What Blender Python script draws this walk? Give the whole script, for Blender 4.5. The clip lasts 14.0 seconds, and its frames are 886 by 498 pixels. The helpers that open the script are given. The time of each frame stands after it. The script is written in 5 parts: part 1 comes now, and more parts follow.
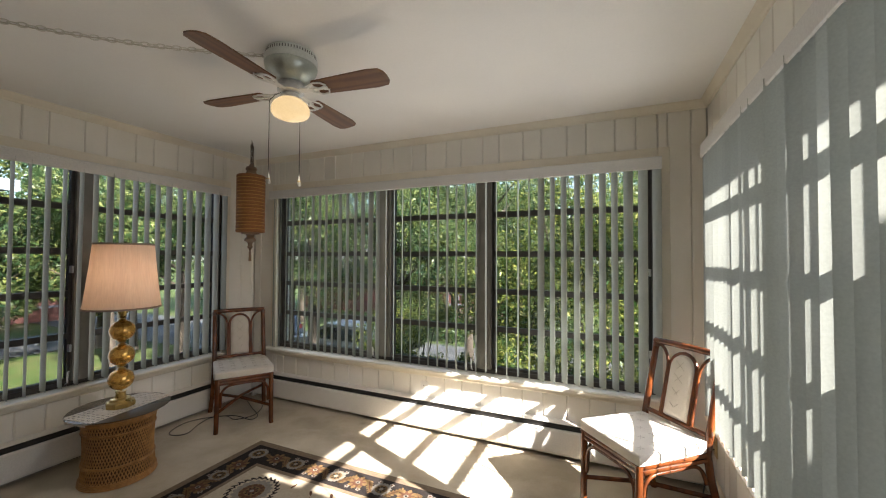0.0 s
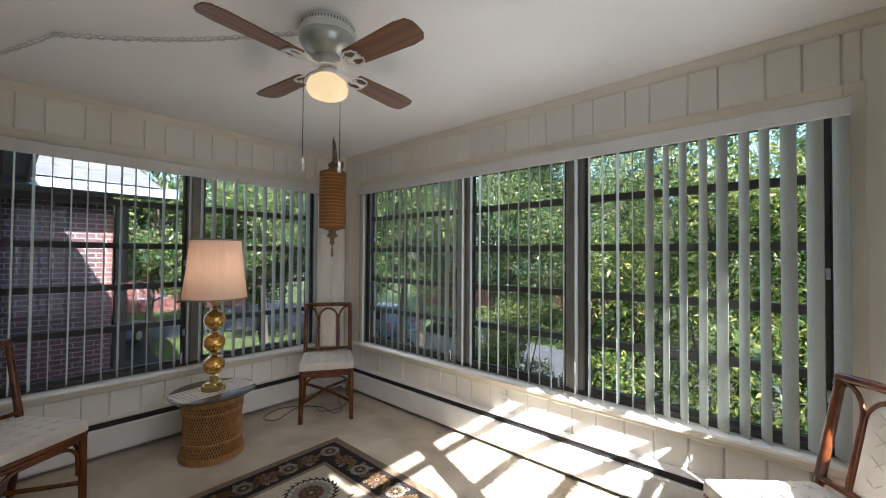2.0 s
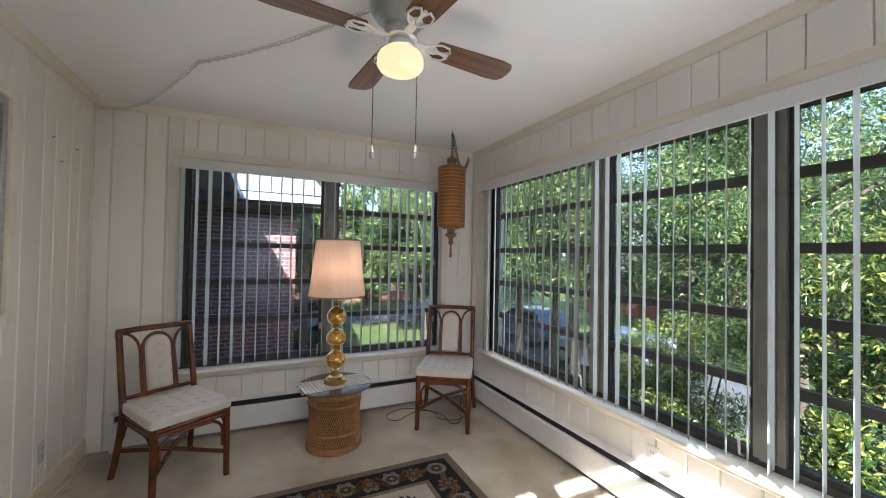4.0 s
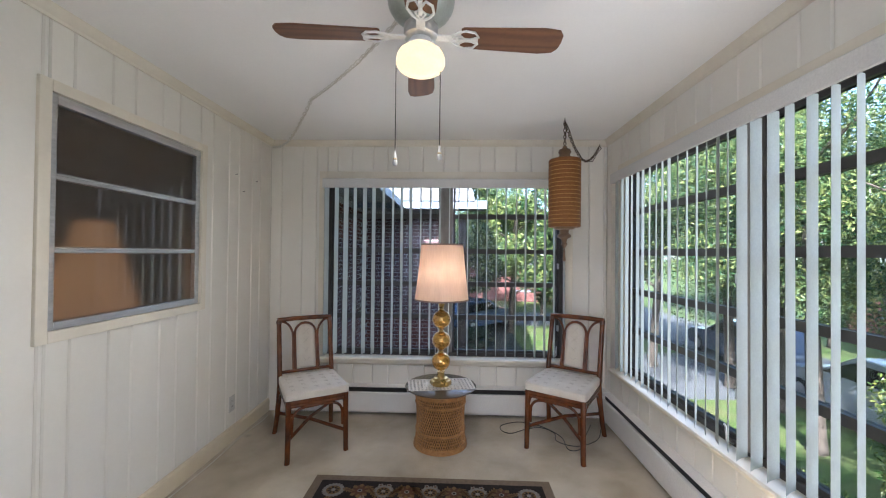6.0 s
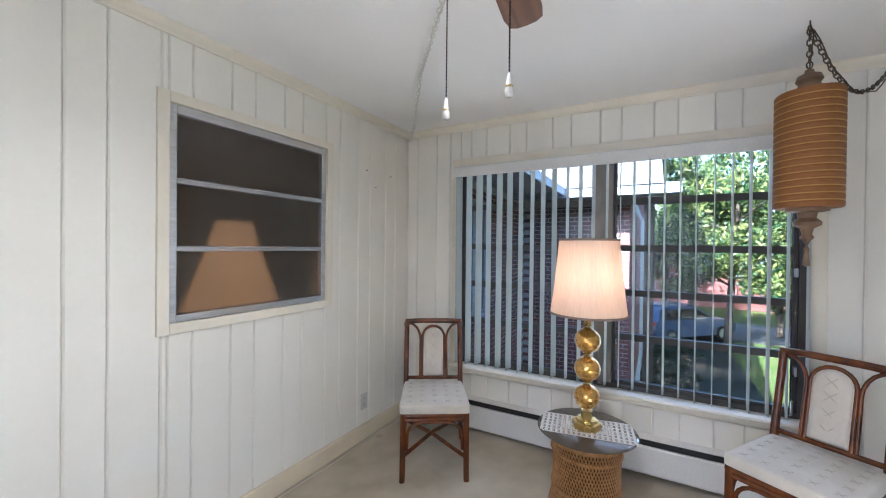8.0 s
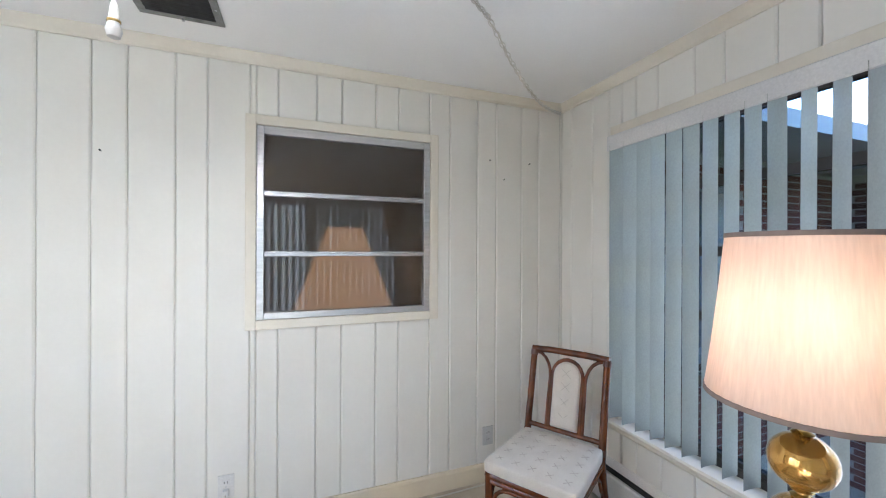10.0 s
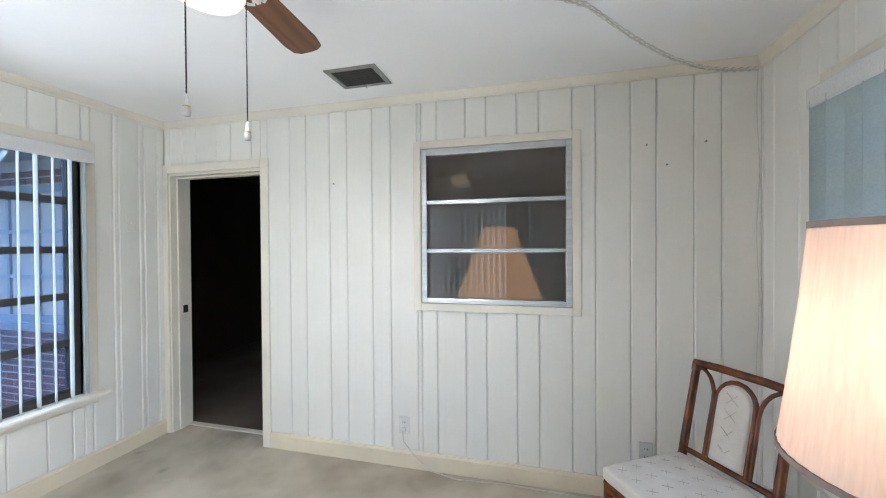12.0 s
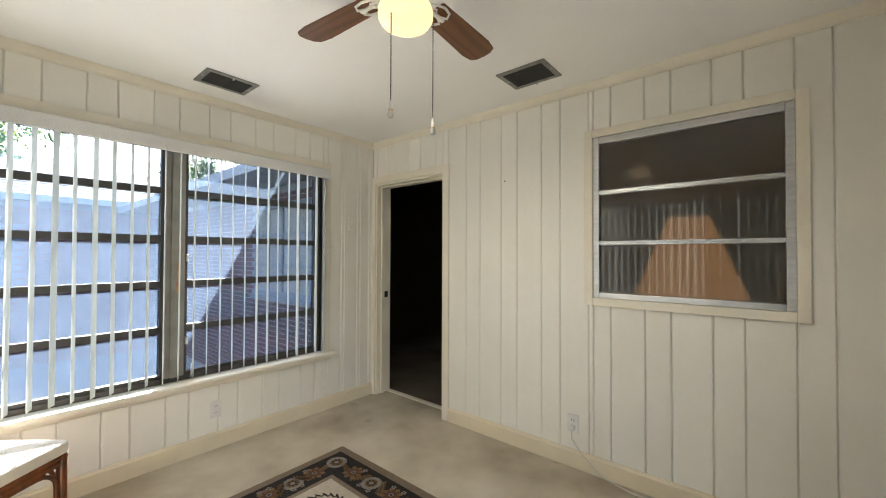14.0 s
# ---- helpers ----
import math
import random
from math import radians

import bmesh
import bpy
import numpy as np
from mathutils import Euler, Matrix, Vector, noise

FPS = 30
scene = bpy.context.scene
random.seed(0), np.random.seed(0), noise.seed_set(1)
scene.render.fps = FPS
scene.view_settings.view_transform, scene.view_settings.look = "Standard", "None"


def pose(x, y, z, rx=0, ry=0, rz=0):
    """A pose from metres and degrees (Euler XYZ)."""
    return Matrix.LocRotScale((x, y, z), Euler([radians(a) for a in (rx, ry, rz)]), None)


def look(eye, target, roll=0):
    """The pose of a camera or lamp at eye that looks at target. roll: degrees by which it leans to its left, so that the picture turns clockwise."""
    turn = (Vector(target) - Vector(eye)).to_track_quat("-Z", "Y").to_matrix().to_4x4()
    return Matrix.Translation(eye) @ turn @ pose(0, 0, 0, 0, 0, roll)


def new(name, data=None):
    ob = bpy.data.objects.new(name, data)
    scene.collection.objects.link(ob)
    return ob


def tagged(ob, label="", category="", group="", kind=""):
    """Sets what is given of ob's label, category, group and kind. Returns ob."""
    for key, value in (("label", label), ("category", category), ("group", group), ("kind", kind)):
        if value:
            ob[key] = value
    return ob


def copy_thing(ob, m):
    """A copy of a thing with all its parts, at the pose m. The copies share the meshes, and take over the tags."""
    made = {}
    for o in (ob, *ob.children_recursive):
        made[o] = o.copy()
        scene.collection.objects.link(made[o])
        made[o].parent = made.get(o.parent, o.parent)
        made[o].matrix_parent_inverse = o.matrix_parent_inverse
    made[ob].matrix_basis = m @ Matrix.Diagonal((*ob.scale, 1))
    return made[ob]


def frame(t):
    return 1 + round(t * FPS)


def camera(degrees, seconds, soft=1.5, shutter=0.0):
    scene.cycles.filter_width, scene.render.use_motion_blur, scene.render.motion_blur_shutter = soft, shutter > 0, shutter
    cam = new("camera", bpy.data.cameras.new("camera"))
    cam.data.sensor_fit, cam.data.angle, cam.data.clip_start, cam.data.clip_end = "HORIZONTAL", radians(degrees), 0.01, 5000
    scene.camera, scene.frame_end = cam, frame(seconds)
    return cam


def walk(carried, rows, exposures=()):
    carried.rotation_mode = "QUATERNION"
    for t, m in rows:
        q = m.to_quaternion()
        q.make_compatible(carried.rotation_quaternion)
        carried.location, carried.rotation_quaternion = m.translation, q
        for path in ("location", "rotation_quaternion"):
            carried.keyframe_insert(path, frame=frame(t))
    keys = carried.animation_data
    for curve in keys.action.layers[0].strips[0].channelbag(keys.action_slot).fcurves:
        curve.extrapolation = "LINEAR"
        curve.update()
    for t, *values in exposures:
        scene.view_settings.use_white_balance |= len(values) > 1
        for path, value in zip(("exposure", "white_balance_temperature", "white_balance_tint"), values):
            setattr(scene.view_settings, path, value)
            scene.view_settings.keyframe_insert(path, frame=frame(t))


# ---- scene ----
cam = camera(98.7, 14.0, soft=1.1)
PATH = [
    (0, (0.635, 0.139, 1.414), (-0.168, 1.97, 1.464), 0.3),
    (0.5, (0.649, 0.256, 1.408), (-0.268, 2.033, 1.461), 0.2),
    (1, (0.692, 0.377, 1.418), (-0.357, 2.079, 1.465), 0.3),
    (1.5, (0.729, 0.499, 1.409), (-0.463, 2.104, 1.454), 0.3),
    (2, (0.703, 0.615, 1.393), (-0.613, 2.121, 1.431), 0.4),
    (2.5, (0.653, 0.769, 1.395), (-0.792, 2.15, 1.434), 0.4),
    (2.7, (0.648, 0.811, 1.393), (-0.848, 2.139, 1.433), 0.5),
    (5, (0.563, 1.379, 1.411), (-1.401, 1.755, 1.433), 0.8),
    (5.5, (0.565, 1.555, 1.424), (-1.43, 1.687, 1.444), 0.5),
    (6, (0.592, 1.697, 1.431), (-1.406, 1.627, 1.454), 0.6),
    (6.5, (0.586, 1.778, 1.433), (-1.396, 1.509, 1.442), 0.8),
    (7, (0.443, 1.808, 1.433), (-1.5, 1.332, 1.433), 0.8),
    (7.5, (0.229, 1.856, 1.46), (-1.635, 1.132, 1.45), 0.8),
    (8, (-0.027, 1.917, 1.451), (-1.773, 0.942, 1.438), 0.6),
    (8.5, (-0.308, 1.982, 1.461), (-1.888, 0.755, 1.447), 0.5),
    (11, (-1.469, 2.284, 1.455), (-1.509, 0.284, 1.45), -0.1),
    (11.5, (-1.57, 2.35, 1.473), (-1.33, 0.365, 1.452), -0.4),
    (12, (-1.667, 2.375, 1.464), (-1.168, 0.438, 1.444), -0.4),
    (12.5, (-1.718, 2.39, 1.426), (-0.96, 0.539, 1.424), -0.2),
    (13, (-1.723, 2.405, 1.396), (-0.767, 0.648, 1.403), 0.0),
    (13.5, (-1.728, 2.42, 1.366), (-0.591, 0.774, 1.389), 0.0),
    (14, (-1.725, 2.433, 1.352), (-0.438, 0.902, 1.383), 0.2),
]
walk(cam, [(t, look(eye, target, roll)) for t, eye, target, roll in PATH],
     exposures=[(0.0, 3.0, 6500, 13), (1.0, 3.05, 6400, 13), (1.5, 3.05, 6050, 14), (2.5, 3.15, 5850, 13), (5.0, 3.6, 5650, 15), (6.5, 3.85, 5500, 15), (7.5, 4.05, 5350, 14),
                (8.5, 4.15, 5300, 14), (11.0, 4.35, 5200, 12), (12.0, 4.3, 5200, 11), (12.5, 4.2, 5250, 11), (13.0, 4.05, 5500, 11), (13.5, 3.9, 5950, 11), (14.0, 3.7, 6300, 9)])

# ---- world, sun ----
SUN_TRAVEL = Vector((-1.0, 0.40, -0.75)).normalized()
SUN_UP = math.asin(-SUN_TRAVEL.z)
world = bpy.data.worlds.new("sky")
scene.world = world
world.use_nodes = True
wn = world.node_tree
sky = wn.nodes.new("ShaderNodeTexSky")
sky.sky_type = "NISHITA"
sky.sun_disc = False
sky.sun_elevation = SUN_UP
sky.sun_rotation = math.atan2(-SUN_TRAVEL.x, -SUN_TRAVEL.y)
sky.air_density, sky.dust_density = 1.0, 1.5
wn.links.new(sky.outputs[0], wn.nodes["Background"].inputs[0])
wn.nodes["Background"].inputs[1].default_value = 0.15
sun_data = bpy.data.lights.new("sun", "SUN")
sun_data.energy, sun_data.angle, sun_data.color = 5.0, radians(0.6), (1.0, 0.955, 0.88)
sun = new("sun", sun_data)
sun.matrix_world = look((30, -12, 22), Vector((30, -12, 22)) + SUN_TRAVEL)


def bulb(name, place, watts, radius, colour):
    data = bpy.data.lights.new(name, "POINT")
    data.energy, data.shadow_soft_size, data.color = watts, radius, colour
    ob = new(name, data)
    ob.location = place
    return ob


FAN = (-0.822, 1.556)
LAMP = (-2.29, 1.59)
bulb("lamp_bulb", (LAMP[0], LAMP[1], 1.29), 0.29, 0.03, (1.0, 0.72, 0.50))
# the fan's globe sits under an opaque fitter and throws its light down and out
globe_data = bpy.data.lights.new("fan_globe_light", "SPOT")
globe_data.energy, globe_data.shadow_soft_size, globe_data.color = 2.2, 0.04, (1.0, 0.90, 0.78)
globe_data.spot_size, globe_data.spot_blend = radians(178), 0.6
globe_lamp = new("fan_globe_light", globe_data)
globe_lamp.location = (FAN[0], FAN[1], 2.150)


def sky_fill(name, place, turn, width, watts):
    """An added fill lamp in place of skylight: a panel in a window's opening, facing the room."""
    data = bpy.data.lights.new(name, "AREA")
    data.shape, data.size, data.size_y = "RECTANGLE", width, 1.5
    data.energy, data.color = watts, (1.0, 0.985, 0.95)
    ob = new(name, data)
    ob.matrix_world = pose(*place, 90, 0, turn)


sky_fill("sky_fill_north", (-0.77, 3.0225, 1.3), 180, 3.3, 2.4)
sky_fill("sky_fill_west", (-2.8025, 1.59, 1.3), 270, 2.05, 0.8)
sky_fill("sky_fill_east", (1.2125, 1.645, 1.3), 90, 2.05, 2.0)


# ---- materials ----
def surface(name, c1, c2=None, scale=8.0, rough=0.6, metal=0.0, bump=0.1, fine=120.0, spec=0.5, stretch=(1, 1, 1), vary=0.0, sheen=0.0, grain=0.3):
    """Two colours mixed by coarse noise, fine grain on top, bump from the grain; vary: lightness by object."""
    m = bpy.data.materials.new(name)
    m.use_nodes = True
    t = m.node_tree
    n, l = t.nodes, t.links
    b = n["Principled BSDF"]
    co = n.new("ShaderNodeTexCoord")
    mp = n.new("ShaderNodeMapping")
    mp.inputs["Scale"].default_value = stretch
    l.new(co.outputs["Object"], mp.inputs[0])
    a = n.new("ShaderNodeTexNoise")
    a.inputs["Scale"].default_value, a.inputs["Detail"].default_value = scale, 6
    l.new(mp.outputs[0], a.inputs[0])
    f = n.new("ShaderNodeTexNoise")
    f.inputs["Scale"].default_value, f.inputs["Detail"].default_value = fine, 3
    l.new(mp.outputs[0], f.inputs[0])
    ramp = n.new("ShaderNodeMapRange")
    ramp.inputs[1].default_value, ramp.inputs[2].default_value = 0.3, 0.7
    l.new(a.outputs[0], ramp.inputs[0])
    mix = n.new("ShaderNodeMix")
    mix.data_type = "RGBA"
    mix.inputs[6].default_value = (*c1, 1)
    mix.inputs[7].default_value = (*(c2 or [x * 0.85 for x in c1]), 1)
    l.new(ramp.outputs[0], mix.inputs[0])
    hsv = n.new("ShaderNodeHueSaturation")
    val = n.new("ShaderNodeMath")
    val.operation = "MULTIPLY_ADD"
    val.inputs[1].default_value, val.inputs[2].default_value = grain, 1 - grain / 2
    l.new(f.outputs[0], val.inputs[0])
    last = val
    if vary:
        info = n.new("ShaderNodeObjectInfo")
        mr = n.new("ShaderNodeMapRange")
        mr.inputs[3].default_value, mr.inputs[4].default_value = 1 - vary, 1 + vary
        l.new(info.outputs["Random"], mr.inputs[0])
        last = n.new("ShaderNodeMath")
        last.operation = "MULTIPLY"
        l.new(val.outputs[0], last.inputs[0])
        l.new(mr.outputs[0], last.inputs[1])
    l.new(last.outputs[0], hsv.inputs["Value"])
    l.new(mix.outputs[2], hsv.inputs["Color"])
    l.new(hsv.outputs[0], b.inputs["Base Color"])
    rr = n.new("ShaderNodeMapRange")
    rr.inputs[3].default_value, rr.inputs[4].default_value = max(0.03, rough - 0.08), min(1, rough + 0.08)
    l.new(a.outputs[0], rr.inputs[0])
    l.new(rr.outputs[0], b.inputs["Roughness"])
    b.inputs["Metallic"].default_value = metal
    b.inputs["Specular IOR Level"].default_value = spec
    b.inputs["Sheen Weight"].default_value = sheen
    if bump:
        bp = n.new("ShaderNodeBump")
        bp.inputs["Strength"].default_value, bp.inputs["Distance"].default_value = bump, 0.004
        l.new(f.outputs[0], bp.inputs["Height"])
        l.new(bp.outputs[0], b.inputs["Normal"])
    return m


def mixed(m, other, amount):
    """Adds a share of another shader node type to a material."""
    t = m.node_tree
    b = t.nodes["Principled BSDF"]
    o = t.nodes.new(other)
    src = b.inputs["Base Color"].links
    if src:
        t.links.new(src[0].from_socket, o.inputs["Color"])
    else:
        o.inputs["Color"].default_value = b.inputs["Base Color"].default_value
    mx = t.nodes.new("ShaderNodeMixShader")
    mx.inputs[0].default_value = amount
    t.links.new(b.outputs[0], mx.inputs[1])
    t.links.new(o.outputs[0], mx.inputs[2])
    t.links.new(mx.outputs[0], t.nodes["Material Output"].inputs[0])
    return m


def pane_material(name, dust=0.0, tint=(1, 1, 1), film="ShaderNodeBsdfTranslucent", film_colour=(0.50, 0.68, 1.0), gloss=0.02, frost=0.0):
    m = bpy.data.materials.new(name)
    m.use_nodes = True
    t = m.node_tree
    n, l = t.nodes, t.links
    n.remove(n["Principled BSDF"])
    tr = n.new("ShaderNodeBsdfRefraction" if frost else "ShaderNodeBsdfTransparent")
    if frost:
        tr.inputs["Roughness"].default_value, tr.inputs["IOR"].default_value = frost, 1.13
    tr.inputs[0].default_value = (*tint, 1)
    gl = n.new("ShaderNodeBsdfGlossy")
    gl.inputs["Roughness"].default_value = 0.02
    lw = n.new("ShaderNodeLayerWeight")
    lw.inputs[0].default_value = 0.5
    pw = n.new("ShaderNodeMath")
    pw.operation = "POWER"
    pw.inputs[1].default_value = 5
    l.new(lw.outputs["Facing"], pw.inputs[0])
    ad = n.new("ShaderNodeMath")
    ad.operation = "MULTIPLY_ADD"
    ad.inputs[1].default_value, ad.inputs[2].default_value = 0.6, gloss
    l.new(pw.outputs[0], ad.inputs[0])
    mx = n.new("ShaderNodeMixShader")
    l.new(ad.outputs[0], mx.inputs[0])
    last = tr
    if dust:
        df = n.new(film)
        df.inputs[0].default_value = (*film_colour, 1)
        dm = n.new("ShaderNodeMixShader")
        co = n.new("ShaderNodeTexCoord")
        nz = n.new("ShaderNodeTexNoise")
        nz.inputs["Scale"].default_value, nz.inputs["Detail"].default_value = 5, 5
        l.new(co.outputs["Object"], nz.inputs[0])
        mr = n.new("ShaderNodeMapRange")
        mr.inputs[3].default_value, mr.inputs[4].default_value = dust * 0.6, dust * 1.4
        l.new(nz.outputs[0], mr.inputs[0])
        l.new(mr.outputs[0], dm.inputs[0])
        l.new(tr.outputs[0], dm.inputs[1])
        l.new(df.outputs[0], dm.inputs[2])
        last = dm
    l.new(last.outputs[0], mx.inputs[1])
    l.new(gl.outputs[0], mx.inputs[2])
    l.new(mx.outputs[0], n["Material Output"].inputs[0])
    return m


PANEL = surface("cream_panel_paint", (0.79, 0.765, 0.70), (0.755, 0.725, 0.65), 3, 0.45, bump=0.015, fine=60, vary=0.03, grain=0.05)
TRIM = surface("cream_trim_paint", (0.76, 0.71, 0.60), (0.70, 0.645, 0.53), 4, 0.4, bump=0.03, fine=60, grain=0.08)
BASE_PAINT = surface("yellowed_baseboard_paint", (0.74, 0.65, 0.47), (0.68, 0.59, 0.44), 5, 0.4, bump=0.03, fine=60, grain=0.06)
GROOVE = surface("groove_paint", (0.70, 0.66, 0.58), None, 4, 0.6, bump=0.03)
CEILING = surface("ceiling_paint", (0.88, 0.87, 0.85), (0.85, 0.84, 0.82), 2, 0.9, bump=0.15, fine=90, grain=0.05)
CARPET = surface("beige_carpet", (0.60, 0.525, 0.395), (0.34, 0.275, 0.185), 2.4, 0.95, bump=0.8, fine=350, spec=0.1, sheen=0.2)
# darkened copy of the beige carpet: lack of light put into the colour
DARK_CARPET = surface("unlit_carpet", (0.16, 0.135, 0.105), (0.11, 0.09, 0.07), 2.2, 0.95, bump=0.8, fine=350, spec=0.1)
t_ = CARPET.node_tree
n_, l_ = t_.nodes, t_.links
co_ = n_.new("ShaderNodeTexCoord")
wr_ = n_.new("ShaderNodeTexNoise")
wr_.inputs["Scale"].default_value, wr_.inputs["Detail"].default_value, wr_.inputs["Distortion"].default_value = 2.8, 3, 0.5
l_.new(co_.outputs["Object"], wr_.inputs[0])
b2_ = n_.new("ShaderNodeBump")
b2_.inputs["Strength"].default_value, b2_.inputs["Distance"].default_value = 0.9, 0.045
l_.new(wr_.outputs[0], b2_.inputs["Height"])
old_ = next(x for x in n_ if x.bl_idname == "ShaderNodeBump" and x != b2_)
l_.new(b2_.outputs[0], old_.inputs["Normal"])
st_ = n_.new("ShaderNodeTexVoronoi")
st_.inputs["Scale"].default_value = 2.6
l_.new(co_.outputs["Object"], st_.inputs[0])
sp_ = n_.new("ShaderNodeMapRange")
sp_.inputs[1].default_value, sp_.inputs[2].default_value, sp_.inputs[3].default_value, sp_.inputs[4].default_value = 0.02, 0.10, 0.72, 1.0
l_.new(st_.outputs["Distance"], sp_.inputs[0])
hs_ = next(x for x in n_ if x.bl_idname == "ShaderNodeHueSaturation")
mu_ = n_.new("ShaderNodeMath")
mu_.operation = "MULTIPLY"
l_.new(hs_.inputs["Value"].links[0].from_socket, mu_.inputs[0])
l_.new(sp_.outputs[0], mu_.inputs[1])
l_.new(mu_.outputs[0], hs_.inputs["Value"])
MULLION = surface("weathered_mullion_paint", (0.27, 0.245, 0.215), (0.20, 0.18, 0.155), 9, 0.5, bump=0.06, grain=0.2)
BRONZE = surface("bronze_window_metal", (0.050, 0.045, 0.042), (0.075, 0.068, 0.062), 10, 0.5, 0.1, bump=0.05, spec=0.25)
ALU = surface("brushed_aluminium", (0.62, 0.62, 0.62), (0.5, 0.5, 0.5), 8, 0.32, 0.9, bump=0.06, stretch=(1, 8, 8))
SLAT = mixed(surface("grey_vinyl_slat", (0.41, 0.435, 0.395), (0.375, 0.395, 0.36), 6, 0.5, bump=0.03, vary=0.06), "ShaderNodeBsdfTranslucent", 0.33)
VALANCE = surface("valance_vinyl", (0.66, 0.65, 0.63), (0.62, 0.61, 0.59), 4, 0.4, bump=0.02)
HEATER = surface("heater_enamel", (0.74, 0.72, 0.68), (0.68, 0.66, 0.62), 5, 0.35, bump=0.03)
BLACK = surface("black_slot", (0.012, 0.012, 0.012), None, 5, 0.6, bump=0)
# grey tint: the bright outdoors is held down in the glass colour
GLASS = pane_material("dimming_window_glass", 0.0, (0.64, 0.66, 0.66))
# Dust film; its blue haze and the dimming tint are put into the colour.
DUSTY = pane_material("dusty_hazy_glass", 0.026, (0.56, 0.58, 0.61))
BRICK = surface("red_brick", (0.14, 0.064, 0.062), (0.085, 0.045, 0.05), 6, 0.85, bump=0.5, fine=80, vary=0.3)
MORTAR = surface("mortar", (0.52, 0.50, 0.49), None, 20, 0.95, bump=0.4)
SHINGLE = surface("grey_shingle", (0.20, 0.19, 0.18), (0.12, 0.115, 0.11), 3, 0.9, bump=0.5, vary=0.2)
SOFFIT = surface("soffit_paint", (0.42, 0.42, 0.43), (0.34, 0.34, 0.35), 3, 0.6)
GRASS_M = surface("lawn", (0.05, 0.095, 0.022), (0.11, 0.115, 0.045), 1.3, 0.95, bump=0.8, fine=14, grain=1.2, spec=0.1)
ASPHALT = surface("asphalt", (0.10, 0.10, 0.10), (0.07, 0.07, 0.075), 1.0, 0.9, bump=0.4)
BARK = surface("bark", (0.10, 0.075, 0.055), (0.06, 0.045, 0.035), 6, 0.95, bump=0.9, fine=30, stretch=(1, 1, 0.2))
# near-black brown that carries the darkness of the room behind the doorway
DARK_ROOM = surface("unlit_room_brown", (0.05, 0.035, 0.025), None, 4, 0.7)


def leaf_material(name, c1, c2, share=0.4):
    m = bpy.data.materials.new(name)
    m.use_nodes = True
    t = m.node_tree
    n, l = t.nodes, t.links
    b = n["Principled BSDF"]
    geo = n.new("ShaderNodeNewGeometry")
    mix = n.new("ShaderNodeMix")
    mix.data_type = "RGBA"
    mix.inputs[6].default_value, mix.inputs[7].default_value = (*c1, 1), (*c2, 1)
    pw = n.new("ShaderNodeMath")
    pw.operation = "POWER"
    pw.inputs[1].default_value = 2.2
    l.new(geo.outputs["Random Per Island"], pw.inputs[0])
    l.new(pw.outputs[0], mix.inputs[0])
    l.new(mix.outputs[2], b.inputs["Base Color"])
    b.inputs["Roughness"].default_value = 0.3
    tl = n.new("ShaderNodeBsdfTranslucent")
    l.new(mix.outputs[2], tl.inputs[0])
    mx = n.new("ShaderNodeMixShader")
    mx.inputs[0].default_value = share
    l.new(b.outputs[0], mx.inputs[1])
    l.new(tl.outputs[0], mx.inputs[2])
    l.new(mx.outputs[0], n["Material Output"].inputs[0])
    return m


LEAF = leaf_material("shrub_leaf", (0.030, 0.085, 0.020), (0.55, 0.54, 0.13), 0.5)
# leaf colour darkened to carry the shade beside the house
LEAF_DARK = leaf_material("shade_dark_leaf", (0.015, 0.035, 0.018), (0.05, 0.075, 0.04), 0.2)
LEAF_FAR = leaf_material("tree_leaf", (0.030, 0.085, 0.032), (0.36, 0.38, 0.12), 0.5)


# ---- mesh helpers ----
def box(bm, x0, x1, y0, y1, z0, z1, bevel=0.0):
    vs = [bm.verts.new((x, y, z)) for x in (x0, x1) for y in (y0, y1) for z in (z0, z1)]
    fs = [bm.faces.new([vs[i] for i in q]) for q in ((0, 1, 3, 2), (4, 6, 7, 5), (0, 4, 5, 1), (2, 3, 7, 6), (0, 2, 6, 4), (1, 5, 7, 3))]
    if bevel:
        es = list({e for f in fs for e in f.edges})
        bmesh.ops.bevel(bm, geom=es, offset=bevel, segments=2, affect="EDGES", profile=0.5)
    return bm


def boxes(*args, bevel=0.0):
    bm = bmesh.new()
    for a in args:
        box(bm, *a, bevel=bevel)
    return bm


def lathe(profile, segs=32, centre=(0, 0), bm=None, sx=1.0, sy=1.0):
    """Turns (radius, z) pairs about a vertical axis."""
    bm = bm or bmesh.new()
    rings = []
    for r, z in profile:
        rings.append([bm.verts.new((centre[0] + sx * r * math.cos(2 * math.pi * i / segs), centre[1] + sy * r * math.sin(2 * math.pi * i / segs), z)) for i in range(segs)])
    for a, b in zip(rings, rings[1:]):
        for i in range(segs):
            bm.faces.new((a[i], a[(i + 1) % segs], b[(i + 1) % segs], b[i]))
    for ring, r in ((rings[0], profile[0][0]), (rings[-1], profile[-1][0])):
        if r > 1e-4:
            bm.faces.new(ring if ring is rings[-1] else ring[::-1])
    bmesh.ops.remove_doubles(bm, verts=bm.verts, dist=1e-5)
    return bm


